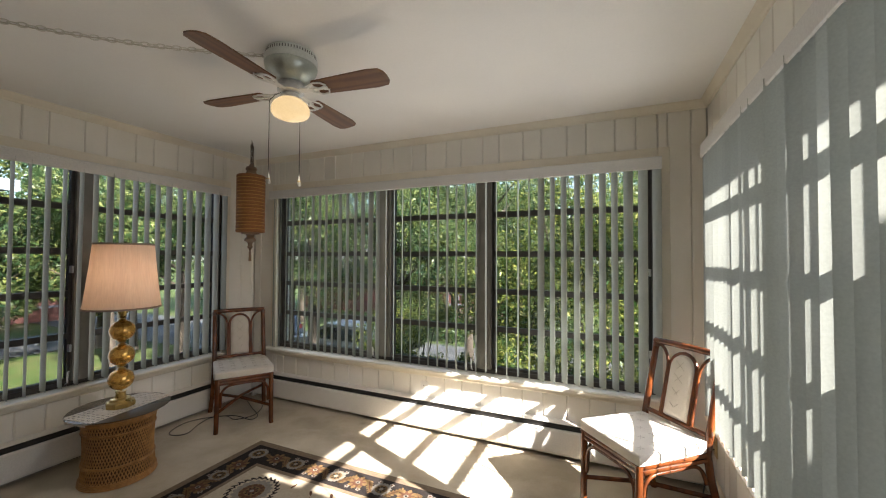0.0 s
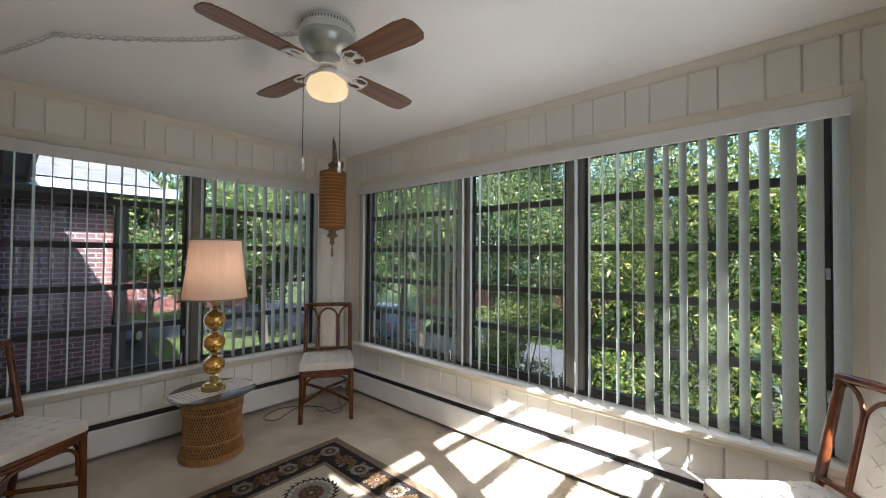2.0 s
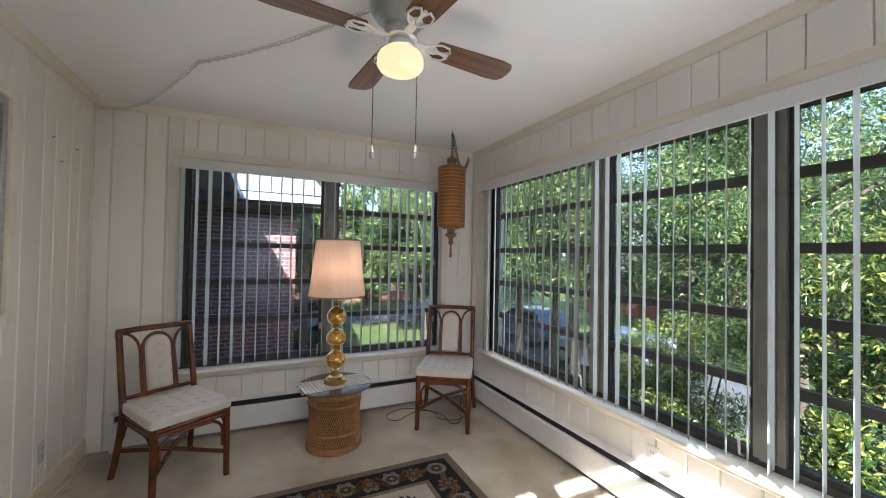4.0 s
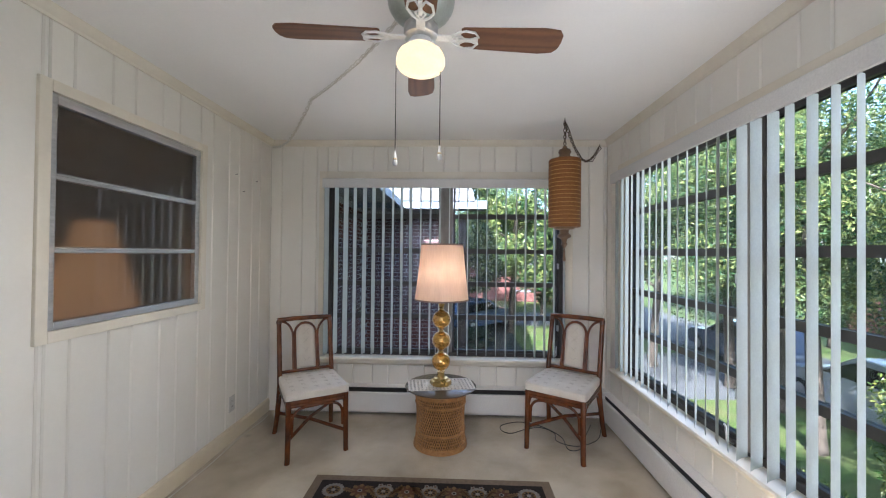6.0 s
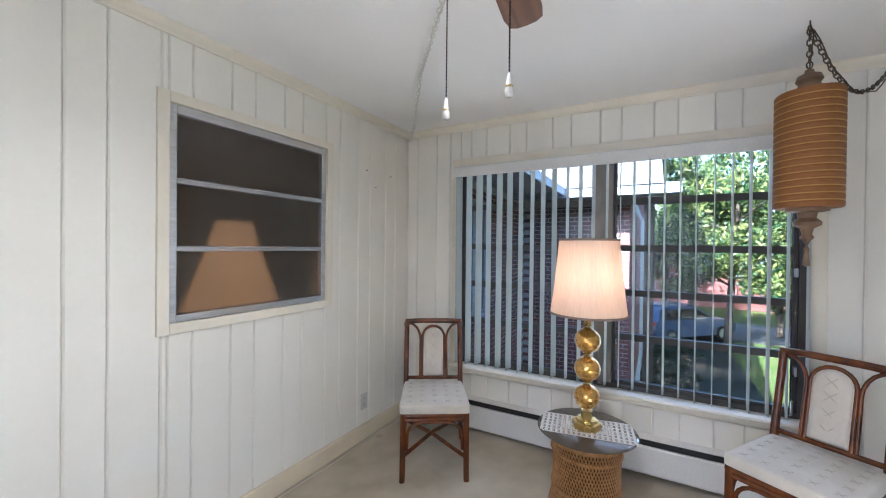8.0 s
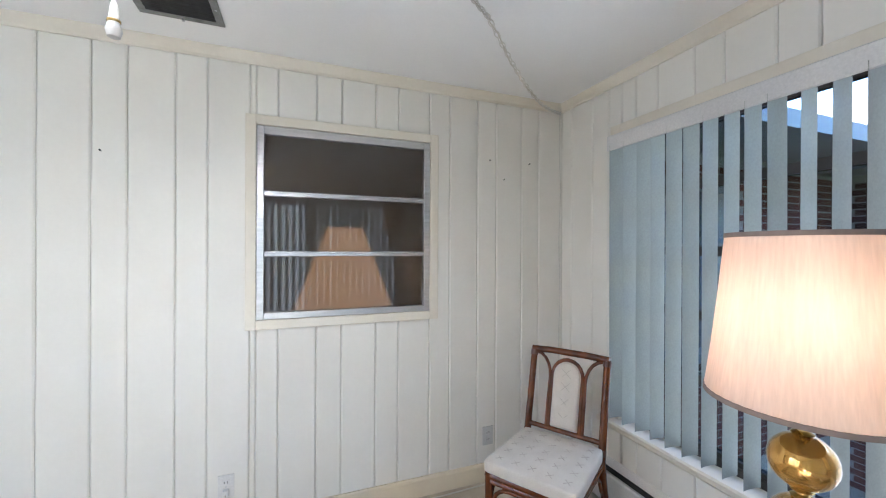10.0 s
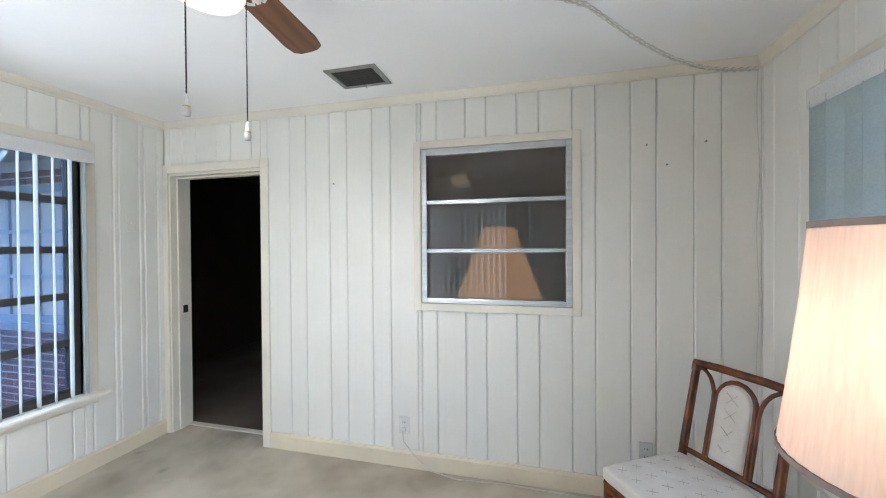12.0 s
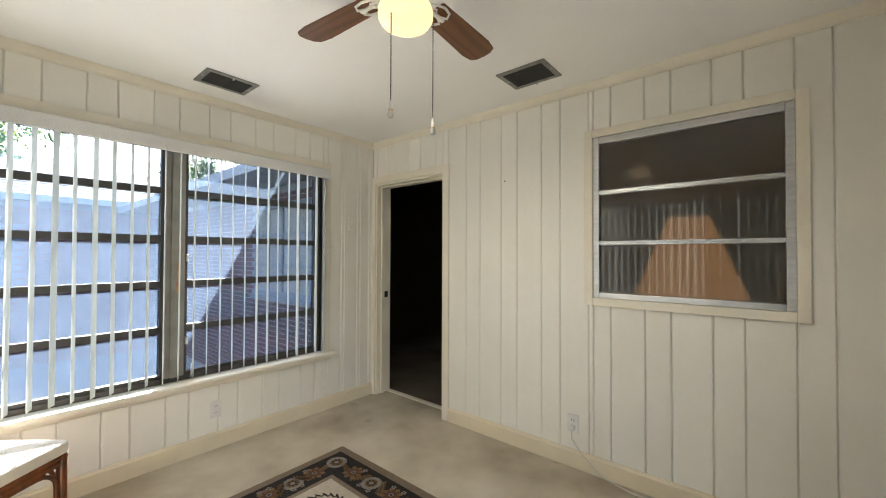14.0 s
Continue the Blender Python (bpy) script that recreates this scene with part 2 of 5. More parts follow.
def tube(points, radius, segs=8, bm=None, closed=False):
    """A round rod through points; radius: a number or one for each point."""
    bm = bm or bmesh.new()
    pts = [Vector(p) for p in points]
    n = len(pts)
    radii = radius if isinstance(radius, (list, tuple)) else [radius] * n
    rings, side = [], None
    for i, p in enumerate(pts):
        a = pts[(i - 1) % n] if closed or i else p
        b = pts[(i + 1) % n] if closed or i < n - 1 else p
        d = (b - a).normalized()
        if side is None:
            side = d.orthogonal().normalized()
        side = (side - d * side.dot(d)).normalized()
        up = d.cross(side)
        rings.append([bm.verts.new(p + radii[i] * (math.cos(t) * side + math.sin(t) * up)) for t in (2 * math.pi * k / segs for k in range(segs))])
    pairs = list(zip(rings, rings[1:])) + ([(rings[-1], rings[0])] if closed else [])
    for a, b in pairs:
        for k in range(segs):
            bm.faces.new((a[k], a[(k + 1) % segs], b[(k + 1) % segs], b[k]))
    if not closed:
        bm.faces.new(rings[0][::-1])
        bm.faces.new(rings[-1])
    return bm


def arc(p, q, bulge, n=8):
    """Points on a curve from p to q that bows by the vector bulge."""
    p, q, bulge = Vector(p), Vector(q), Vector(bulge)
    return [p.lerp(q, i / n) + bulge * math.sin(math.pi * i / n) for i in range(n + 1)]


def mesh_of(name, bm, material, smooth=False):
    bmesh.ops.recalc_face_normals(bm, faces=bm.faces)
    me = bpy.data.meshes.new(name)
    if smooth:
        for f in bm.faces:
            f.smooth = True
    bm.to_mesh(me)
    bm.free()
    me.materials.append(material)
    if smooth:
        me.set_sharp_from_angle(angle=radians(50))
    return me


def part(name, bm, material, parent, label="", smooth=False):
    ob = new(name, mesh_of(name, bm, material, smooth))
    ob.parent = parent
    return tagged(ob, label)


def solid(name, bm, material, label, category, kind="", group="", smooth=False):
    return tagged(new(name, mesh_of(name, bm, material, smooth)), label, category, group, kind)


def thing(name, m, label, category, group="", kind=""):
    ob = new(name)
    ob.empty_display_size = 0.1
    ob.matrix_world = m
    return tagged(ob, label, category, group, kind)


def piece(name, me, parent, m=None):
    ob = new(name, me)
    ob.parent = parent
    if m is not None:
        ob.matrix_basis = m
    return ob


# ---- the room ----
WX, EX, SY, NY, CZ = -2.80, 1.21, 0.01, 3.02, 2.437
PT = 0.012     # panel thickness
T = 0.16       # wall thickness
GROUND = -2.6
TOP, BOTTOM = 2.09, 0.50   # window openings

solid("floor", boxes((WX - T, EX + T, SY - T, NY + T, -0.12, 0)), CARPET, "worn beige fitted carpet with faint stains", "floor", "structure")
solid("ceiling", boxes((WX - T, EX + T, SY - T, NY + T, CZ, CZ + 0.1)), CEILING, "flat white painted ceiling", "ceiling", "structure")


def wall(name, axis, face, out, lo, hi, holes, label):
    """A wall along x or y with its room face at face and openings (a, b, z0, z1)."""
    bm = bmesh.new()
    a, b = sorted((face + out * PT, face + out * T))

    def add(u0, u1, z0, z1):
        if u1 - u0 > 1e-4 and z1 - z0 > 1e-4:
            box(bm, *((u0, u1, a, b) if axis == "x" else (a, b, u0, u1)), z0, z1)
    u = lo
    for h0, h1, z0, z1 in sorted(holes):
        add(u, h0, -0.12, CZ + 0.1)
        add(h0, h1, -0.12, z0)
        add(h0, h1, z1, CZ + 0.1)
        u = h1
    add(u, hi, -0.12, CZ + 0.1)
    return solid(name, bm, GROOVE, label, "wall", "structure")


N_HOLE = (-2.47, 0.93, BOTTOM, TOP)
W_HOLE = (0.53, 2.65, BOTTOM, TOP)
E_HOLE = (0.57, 2.72, BOTTOM, TOP)
S_HOLE = (-1.847, -0.914, 1.090, 2.086)
DOOR = (0.314, 1.152, -0.2, 2.03)
wall_north = wall("wall_north", "x", NY, 1, WX - T, EX + T, [N_HOLE], "cream painted plank wall with a wide window")
wall_west = wall("wall_west", "y", WX, -1, SY - PT, NY + PT, [W_HOLE], "cream painted plank wall with a double window")
wall_east = wall("wall_east", "y", EX, 1, SY - PT, NY + PT, [E_HOLE], "cream painted plank wall with a double window")
wall_south = wall("wall_south", "x", SY, -1, WX - T, EX + T, [S_HOLE, DOOR], "cream painted plank wall with a doorway and inner window")


def planks(parent, axis, face, out, lo, hi, above, below, hole, door=None):
    """Vertical boards: full height beside the hole, short ones above and below it. above, below: joints."""
    def board(u0, u1, z0, z1):
        g, c = 0.0009, 0.0065
        if u1 - u0 < 0.012 or z1 - z0 < 0.02:
            return
        u0, u1 = u0 + g, u1 - g
        back, front = face + out * PT, face
        bm = bmesh.new()
        prof = [(u0, back), (u0, front + out * c), (u0 + c, front), (u1 - c, front), (u1, front + out * c), (u1, back)]
        rows = [[bm.verts.new(((u, v, z) if axis == "x" else (v, u, z))) for u, v in prof] for z in (z0, z1)]
        for i in range(6):
            bm.faces.new((rows[0][i], rows[0][(i + 1) % 6], rows[1][(i + 1) % 6], rows[1][i]))
        bm.faces.new(rows[0][::-1])
        bm.faces.new(rows[1])
        part("plank", bm, PANEL, parent)

    def run(joints, z0, z1, a, b):
        js = [a] + sorted(j for j in joints if a + 0.012 < j < b - 0.012) + [b]
        for u0, u1 in zip(js, js[1:]):
            board(u0, u1, z0, z1)
    h0, h1, z0, z1 = hole
    if door:
        d0, d1, _, dz = door
        run(above, 0, CZ, lo, h0)
        run(above, 0, z0, h0, h1)
        run(above, z1, CZ, h0, h1)
        run(above, 0, CZ, h1, d0)
        run(above, dz, CZ, d0, d1)
        run(above, 0, CZ, d1, hi)
        return
    run(above, 0, CZ, lo, h0)
    run(above, 0, CZ, h1, hi)
    run(above, z1, CZ, h0, h1)
    run(below, 0, z0, h0, h1)


def pairs(a, b, step, lo=-4, hi=4):
    return [v + step * k for k in range(-30, 31) for v in (a, b) if lo < v + step * k < hi]


planks(wall_south, "x", SY, -1, WX, EX, pairs(0.072, -0.06, 0.3194), [], S_HOLE, DOOR)
planks(wall_north, "x", NY, 1, WX, EX, pairs(0.802, 0.671, 0.319), pairs(-1.247, -1.095, 0.319), N_HOLE)
planks(wall_east, "y", EX, 1, SY, NY, pairs(0.519, 0.696, 0.3145) + [0.168, 0.347], pairs(1.257, 1.386, 0.3105), E_HOLE)
planks(wall_west, "y", WX, -1, SY, NY, pairs(0.622, 0.752, 0.32), pairs(0.954, 0.78, 0.32), W_HOLE)


def at_wall(axis, face, out, u, v, w):
    """A wall's own axes: u along it, v out of the room (negative: into the room), w up."""
    return (u, face + out * v, w) if axis == "x" else (face + out * v, u, w)


def wbox(bm, wl, u0, u1, v0, v1, z0, z1, bevel=0.0):
    axis, face, out = wl
    v0, v1 = sorted((face + out * v0, face + out * v1))
    return box(bm, *((u0, u1, v0, v1) if axis == "x" else (v0, v1, u0, u1)), z0, z1, bevel=bevel)


NW, WW, EW, SW = ("x", NY, 1), ("y", WX, -1), ("y", EX, 1), ("x", SY, -1)


def wextrude(wl, profile, u0, u1):
    """A moulding: (v, z) points drawn along a wall from u0 to u1."""
    bm = bmesh.new()
    rows = [[bm.verts.new(at_wall(*wl, u, v, z)) for v, z in profile] for u in (u0, u1)]
    k = len(profile)
    for i in range(k):
        bm.faces.new((rows[0][i], rows[0][(i + 1) % k], rows[1][(i + 1) % k], rows[1][i]))
    bm.faces.new(rows[0][::-1])
    bm.faces.new(rows[1])
    return bm


CROWN = [(0, 2.385), (-0.008, 2.385), (-0.012, 2.397), (-0.022, 2.408), (-0.034, 2.425), (-0.040, CZ), (0, CZ)]
for wl, a, b in ((NW, WX, EX), (SW, WX, EX), (WW, SY, NY), (EW, SY, NY)):
    solid("trim_crown", wextrude(wl, CROWN, a, b), TRIM, "cream painted crown moulding under the ceiling", "moulding", "structure")
BASE = [(0, 0), (-0.016, 0), (-0.016, 0.095), (-0.011, 0.104), (-0.009, 0.112), (0, 0.112)]
solid("corner_trim", boxes((WX - 0.004, WX + 0.006, SY - 0.004, SY + 0.006, 0.1, CZ - 0.05)), PANEL, "painted corner joint of the plank walls", "trim", "structure")
solid("baseboard_south", wextrude(SW, BASE, WX, 0.247), BASE_PAINT, "yellowed cream baseboard along the plank wall", "baseboard", "structure")
solid("baseboard_east", wextrude(EW, BASE, SY + 0.02, NY), BASE_PAINT, "yellowed cream baseboard under the window", "baseboard", "structure")


def heater(name, wl, u0, u1, label):
    ob = thing(name, Matrix(), label, "heater", kind="structure")
    part("back_plate", wbox(bmesh.new(), wl, u0, u1, 0, -0.012, 0.02, 0.262), HEATER, ob)
    part("top_plate", wextrude(wl, [(-0.012, 0.262), (-0.012, 0.255), (-0.058, 0.247), (-0.060, 0.252)], u0, u1), HEATER, ob)
    part("slot", wbox(bmesh.new(), wl, u0 + 0.01, u1 - 0.01, -0.012, -0.044, 0.02, 0.246), BLACK, ob, "dark slot")
    n = max(1, round((u1 - u0) / 1.9))
    for i in range(n):
        a, b = u0 + (u1 - u0) * i / n, u0 + (u1 - u0) * (i + 1) / n
        part("front_panel", wextrude(wl, [(-0.045, 0.205), (-0.062, 0.207), (-0.068, 0.198), (-0.068, 0.045), (-0.060, 0.030), (-0.045, 0.032)], a + 0.001, b - 0.001), HEATER, ob)
    for u in (u0 - 0.002, u1 - 0.018):
        part("end_cap", wbox(bmesh.new(), wl, u, u + 0.02, 0, -0.071, 0.004, 0.264, 0.003), HEATER, ob)
    return ob


heater("baseboard_heater_north", NW, WX + 0.075, EX - 0.02, "long cream baseboard heater with a dark slot")
heater("baseboard_heater_west", WW, SY + 0.16, NY - 0.0, "long cream baseboard heater with a dark slot")


def window(name, wl, hole, mullions, label, glass):
    """Mullions: pairs of edges along the wall. Five awning sashes in each unit."""
    h0, h1, z0, z1 = hole
    ob = thing(name, Matrix(), label, "window", kind="structure")
    fr = bmesh.new()
    fw = 0.035
    for a, b, c, d in ((h0, h0 + fw, z0, z1), (h1 - fw, h1, z0, z1), (h0 + fw, h1 - fw, z0, z0 + 0.045), (h0 + fw, h1 - fw, z1 - fw, z1)):
        wbox(fr, wl, a, b, 0.03, 0.10, c, d, 0.003)
    part("window_frame", fr, BRONZE, ob)
    edges = [h0 + fw] + [e for m in mullions for e in m] + [h1 - fw]
    for a, b in mullions:
        bm = wbox(bmesh.new(), wl, a, b, 0.02, 0.10, z0 + 0.045, z1 - fw, 0.003)
        wbox(bm, wl, a + 0.03, b - 0.03, 0.005, 0.02, z0 + 0.045, z1 - fw, 0.003)
        part("mullion", bm, MULLION, ob, "weathered taupe mullion")
    bars = [z0 + 0.045, 0.858, 1.155, 1.452, 1.765, z1 - fw]
    for u0, u1 in zip(edges[::2], edges[1::2]):
        for lo, hi in zip(bars, bars[1:]):
            sash = bmesh.new()
            s = 0.021
            for a, b, c, d in ((u0 + 0.002, u0 + s, lo, hi), (u1 - s, u1 - 0.002, lo, hi), (u0 + s, u1 - s, lo, lo + s), (u0 + s, u1 - s, hi - s, hi)):
                wbox(sash, wl, a, b, 0.045, 0.085, c, d)
            so = part("sash", sash, BRONZE, ob)
            p = part("pane", wbox(bmesh.new(), wl, u0 + s, u1 - s, 0.062, 0.066, lo + s, hi - s), glass, so)
            p.visible_shadow = False
        part("crank", tube([at_wall(*wl, u1 - 0.035, 0.02, z0 + 0.03), at_wall(*wl, u1 - 0.035, -0.012, z0 + 0.045), at_wall(*wl, u1 - 0.035, -0.018, z0 + 0.115), at_wall(*wl, u1 - 0.035, -0.026, z0 + 0.125)], 0.005, 6), ALU, ob, "metal crank handle")
        for zz in (0.75, 1.30):
            part("latch", wbox(bmesh.new(), wl, u1 - 0.02, u1 - 0.006, 0.012, 0.045, zz, zz + 0.05, 0.003), ALU, ob, "small metal latch")
    # casing, stool and apron
    cw = 0.068
    cs = wbox(bmesh.new(), wl, h0 - cw, h0, 0.06, -0.018, z0 + 0.0, z1 + cw, 0.003)
    wbox(cs, wl, h1, h1 + cw, 0.06, -0.018, z0 + 0.0, z1 + cw, 0.003)
    wbox(cs, wl, h0, h1, 0.06, -0.018, z1, z1 + cw, 0.003)
    part("casing", cs, TRIM, ob)
    part("sill", wextrude(wl, [(0.03, z0 + 0.012), (-0.062, z0 + 0.006), (-0.070, z0 - 0.004), (-0.066, z0 - 0.022), (0.03, z0 - 0.026)], h0 - cw - 0.045, h1 + cw + 0.045), TRIM, ob)
    part("apron", wextrude(wl, [(0.0, z0 - 0.026), (-0.020, z0 - 0.026), (-0.020, z0 - 0.055), (-0.012, z0 - 0.065), (0.0, z0 - 0.065)], h0 - cw, h1 + cw), TRIM, ob)
    return ob


window("window_1", NW, N_HOLE, [(-1.262, -1.142), (-0.338, -0.222)], "triple window with dark bronze awning sashes", GLASS)
window("window_2", WW, W_HOLE, [(1.555, 1.665)], "double window with dark bronze awning sashes", GLASS)
window("window_3", EW, E_HOLE, [(1.595, 1.705)], "double window with dusty panes in bronze sashes", DUSTY)
PEEL = surface("bare_wood_patch", (0.42, 0.24, 0.10), (0.30, 0.16, 0.07), 20, 0.7)
peel = bmesh.new()
for z0_, z1_, w_ in ((1.10, 1.17, 0.016), (1.17, 1.24, 0.010), (1.24, 1.285, 0.014)):
    wbox(peel, EW, 1.632, 1.632 + w_, 0.005, 0.003, z0_, z1_)
solid("peeling_patch", peel, PEEL, "bare wood patch on the window mullion", "paint patch", "structure")


def slat_mesh():
    bm = bmesh.new()
    k = 6
    top, rows = 2.027, []
    for z in (0.535, top):
        f = [bm.verts.new((0.0445 * (2 * i / k - 1), 0.005 * (1 - (2 * i / k - 1) ** 2), z)) for i in range(k + 1)]
        b = [bm.verts.new((0.0445 * (2 * i / k - 1), 0.005 * (1 - (2 * i / k - 1) ** 2) - 0.0009, z)) for i in range(k + 1)]
        rows.append(f + b[::-1])
    n = len(rows[0])
    for i in range(n):
        bm.faces.new((rows[0][i], rows[0][(i + 1) % n], rows[1][(i + 1) % n], rows[1][i]))
    for i in range(k):
        for r in rows:
            bm.faces.new((r[i], r[i + 1], r[n - 2 - i], r[n - 1 - i]))
    me = mesh_of("slat", bm, SLAT, True)
    return me


SLAT_ME = slat_mesh()


def blind(name, wl, u0, u1, turn, label):
    """turn(u): the slat's angle from the wall's normal, and it hangs with a little unevenness."""
    ob = thing(name, Matrix(), label, "blind")
    part("valance", wextrude(wl, [(-0.02, 2.082), (-0.088, 2.082), (-0.094, 2.076), (-0.094, 2.004), (-0.088, 1.999), (-0.084, 2.004), (-0.084, 2.072), (-0.02, 2.072)], u0, u1), VALANCE, ob, "plain off-white valance")
    for u in (u0, u1 - 0.006):
        part("valance_return", wbox(bmesh.new(), wl, u, u + 0.006, -0.02, -0.084, 2.002, 2.071), VALANCE, ob)
    part("headrail", wbox(bmesh.new(), wl, u0 + 0.02, u1 - 0.02, -0.028, -0.068, 2.028, 2.066, 0.002), ALU, ob, "metal headrail")
    rnd = random.Random(len(name) * 7 + 1)
    n = round((u1 - u0 - 0.06) / 0.082)
    for i in range(n + 1):
        u = u0 + 0.03 + (u1 - u0 - 0.06) * i / n
        x, y, _ = at_wall(*wl, u, -0.048, 0)
        ang = turn(u) + rnd.gauss(0, 3.5)
        # direction of the slat's width in plan
        nrm = Vector((0, wl[2], 0)) if wl[0] == "x" else Vector((wl[2], 0, 0))
        rz = math.degrees(math.atan2(nrm.y, nrm.x)) + ang
        piece("slat", SLAT_ME, ob, pose(x, y, 0, rnd.uniform(-0.15, 0.15), rnd.uniform(-0.2, 0.2), rz))
    return ob


blind("vertical_blind", NW, -2.50, 0.945, lambda u: 55 if u < -1.2 else 28 if u < -0.28 else 12 if u < 0.1 else 35, "grey vertical blind with slats part open across a triple window")
blind("vertical_blind", WW, 0.515, 2.665, lambda u: -6, "grey vertical blind with slats open across a double window")
blind("vertical_blind", EW, 0.555, 2.735, lambda u: -20, "grey vertical blind with sunlit slats across a double window")


# ---- doorway, dark room behind, inner window ----
def doorway():
    d0, d1, _, dz = DOOR
    ob = thing("door_1", Matrix(), "open doorway with cream painted casing and jambs", "doorway", kind="structure")
    cs = bmesh.new()
    wbox(cs, SW, d0 - 0.073, d0 - 0.008, 0, -0.02, 0, dz + 0.073, 0.004)
    wbox(cs, SW, d1 + 0.008, EX - 0.001, 0, -0.02, 0, dz + 0.073, 0.004)
    wbox(cs, SW, d0 - 0.008, d1 + 0.008, 0, -0.02, dz + 0.008, dz + 0.073, 0.004)
    part("casing", cs, TRIM, ob)
    jb = bmesh.new()
    for a, b in ((d0 - 0.012, d0 + 0.004), (d1 - 0.004, d1 + 0.012)):
        wbox(jb, SW, a, b, -0.003, T + 0.01, 0, dz)
    wbox(jb, SW, d0 + 0.004, d1 - 0.004, -0.003, T + 0.01, dz - 0.012, dz + 0.006)
    part("jamb", jb, TRIM, ob)
    st = bmesh.new()
    for a, b in ((d0 + 0.004, d0 + 0.016), (d1 - 0.016, d1 - 0.004)):
        wbox(st, SW, a, b, 0.05, 0.085, 0, dz - 0.024)
    wbox(st, SW, d0 + 0.004, d1 - 0.004, 0.05, 0.085, dz - 0.024, dz - 0.012)
    part("door_stop", st, TRIM, ob)
    part("strike_plate", wbox(bmesh.new(), SW, d1 - 0.0085, d1 - 0.0035, 0.09, 0.135, 0.93, 0.99), BLACK, ob, "dark metal strike plate")
    part("threshold", wbox(bmesh.new(), SW, d0, d1, T - 0.03, T + 0.02, 0.0, 0.008, 0.002), TRIM, ob, "pale threshold strip")


doorway()
# added shell behind the doorway, coloured near black to look unlit
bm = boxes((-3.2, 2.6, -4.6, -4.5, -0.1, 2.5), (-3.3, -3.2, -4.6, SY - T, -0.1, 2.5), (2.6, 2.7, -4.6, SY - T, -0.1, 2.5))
solid("wall_inner", bm, DARK_ROOM, "walls of an unlit room, its darkness put into their brown", "wall", "structure")
solid("floor_inner", boxes((-3.3, 2.7, -4.6, SY - T, -0.12, -0.002)), DARK_CARPET, "carpet of the unlit room, darkened in its colour", "floor", "structure")
solid("ceiling_inner", boxes((-3.3, 2.7, -4.6, SY - T, 2.437, 2.537)), DARK_ROOM, "ceiling of the unlit room, darkened in its colour", "ceiling", "structure")

SCREENED = pane_material("screened_glass", 0.16, (0.78, 0.76, 0.72), "ShaderNodeBsdfDiffuse", (0.25, 0.195, 0.15), 0.05, 0.5)


def inner_window():
    h0, h1, z0, z1 = S_HOLE
    ob = thing("window_4", Matrix(), "aluminium three-light inner window with tinted reflecting panes", "window", kind="structure")
    cs = bmesh.new()
    c = 0.049
    for a, b, lo, hi in ((h0 - c, h0, z0 - c, z1 + c), (h1, h1 + c, z0 - c, z1 + c), (h0, h1, z0 - c, z0), (h0, h1, z1, z1 + c)):
        wbox(cs, SW, a, b, 0.012, -0.016, lo, hi, 0.003)
    part("casing", cs, TRIM, ob)
    fr = bmesh.new()
    for a, b, lo, hi in ((h0, h0 + 0.036, z0, z1), (h1 - 0.036, h1, z0, z1), (h0 + 0.036, h1 - 0.036, z0, z0 + 0.034), (h0 + 0.036, h1 - 0.036, z1 - 0.042, z1)):
        wbox(fr, SW, a, b, 0.07, 0.0, lo, hi, 0.003)
    part("window_frame", fr, ALU, ob)
    levels = [z0 + 0.034, 1.428, 1.741, z1 - 0.042]
    for z in levels[1:3]:
        bm = wbox(bmesh.new(), SW, h0 + 0.03, h1 - 0.03, 0.05, 0.006, z - 0.013, z + 0.013, 0.002)
        wbox(bm, SW, h0 + 0.03, h1 - 0.03, 0.006, 0.001, z + 0.002, z + 0.012, 0.001)
        part("rail", bm, ALU, ob)
    for lo, hi in zip(levels, levels[1:]):
        part("pane", wbox(bmesh.new(), SW, h0 + 0.036, h1 - 0.036, 0.034, 0.030, lo, hi), SCREENED, ob)


inner_window()


# ---- outside ----
def foliage(name, clumps, size, material, seed, parent=None, label="", category="", kind=""):
    """Many small folded leaves in clumps (centre, radii, count)."""
    rs = np.random.RandomState(seed)
    pts = []
    for c, r, k in clumps:
        v = rs.normal(size=(k, 3))
        v /= np.linalg.norm(v, axis=1)[:, None]
        pts.append(np.array(c) + v * (rs.uniform(0.25, 1.0, (k, 1)) ** 0.6) * np.array(r))
    p = np.concatenate(pts)
    k = len(p)
    d = rs.normal(size=(k, 3))
    d[:, 2] -= 0.3
    d /= np.linalg.norm(d, axis=1)[:, None]
    s = np.cross(d, rs.normal(size=(k, 3)))
    s /= np.linalg.norm(s, axis=1)[:, None]
    nn = np.cross(d, s)
    L = size * rs.uniform(0.6, 1.3, (k, 1))
    v = np.stack([p - d * L, p + s * L * 0.36 + nn * L * 0.14, p + d * L, p - s * L * 0.36 + nn * L * 0.12], 1).reshape(-1, 3)
    i = np.arange(k)[:, None] * 4
    faces = np.concatenate([i + [0, 1, 2], i + [0, 2, 3]])
    me = bpy.data.meshes.new(name)
    me.from_pydata(v.tolist(), [], faces.tolist())
    me.materials.append(material)
    ob = new(name, me)
    if parent:
        ob.parent = parent
    return tagged(ob, label, category, "", kind)


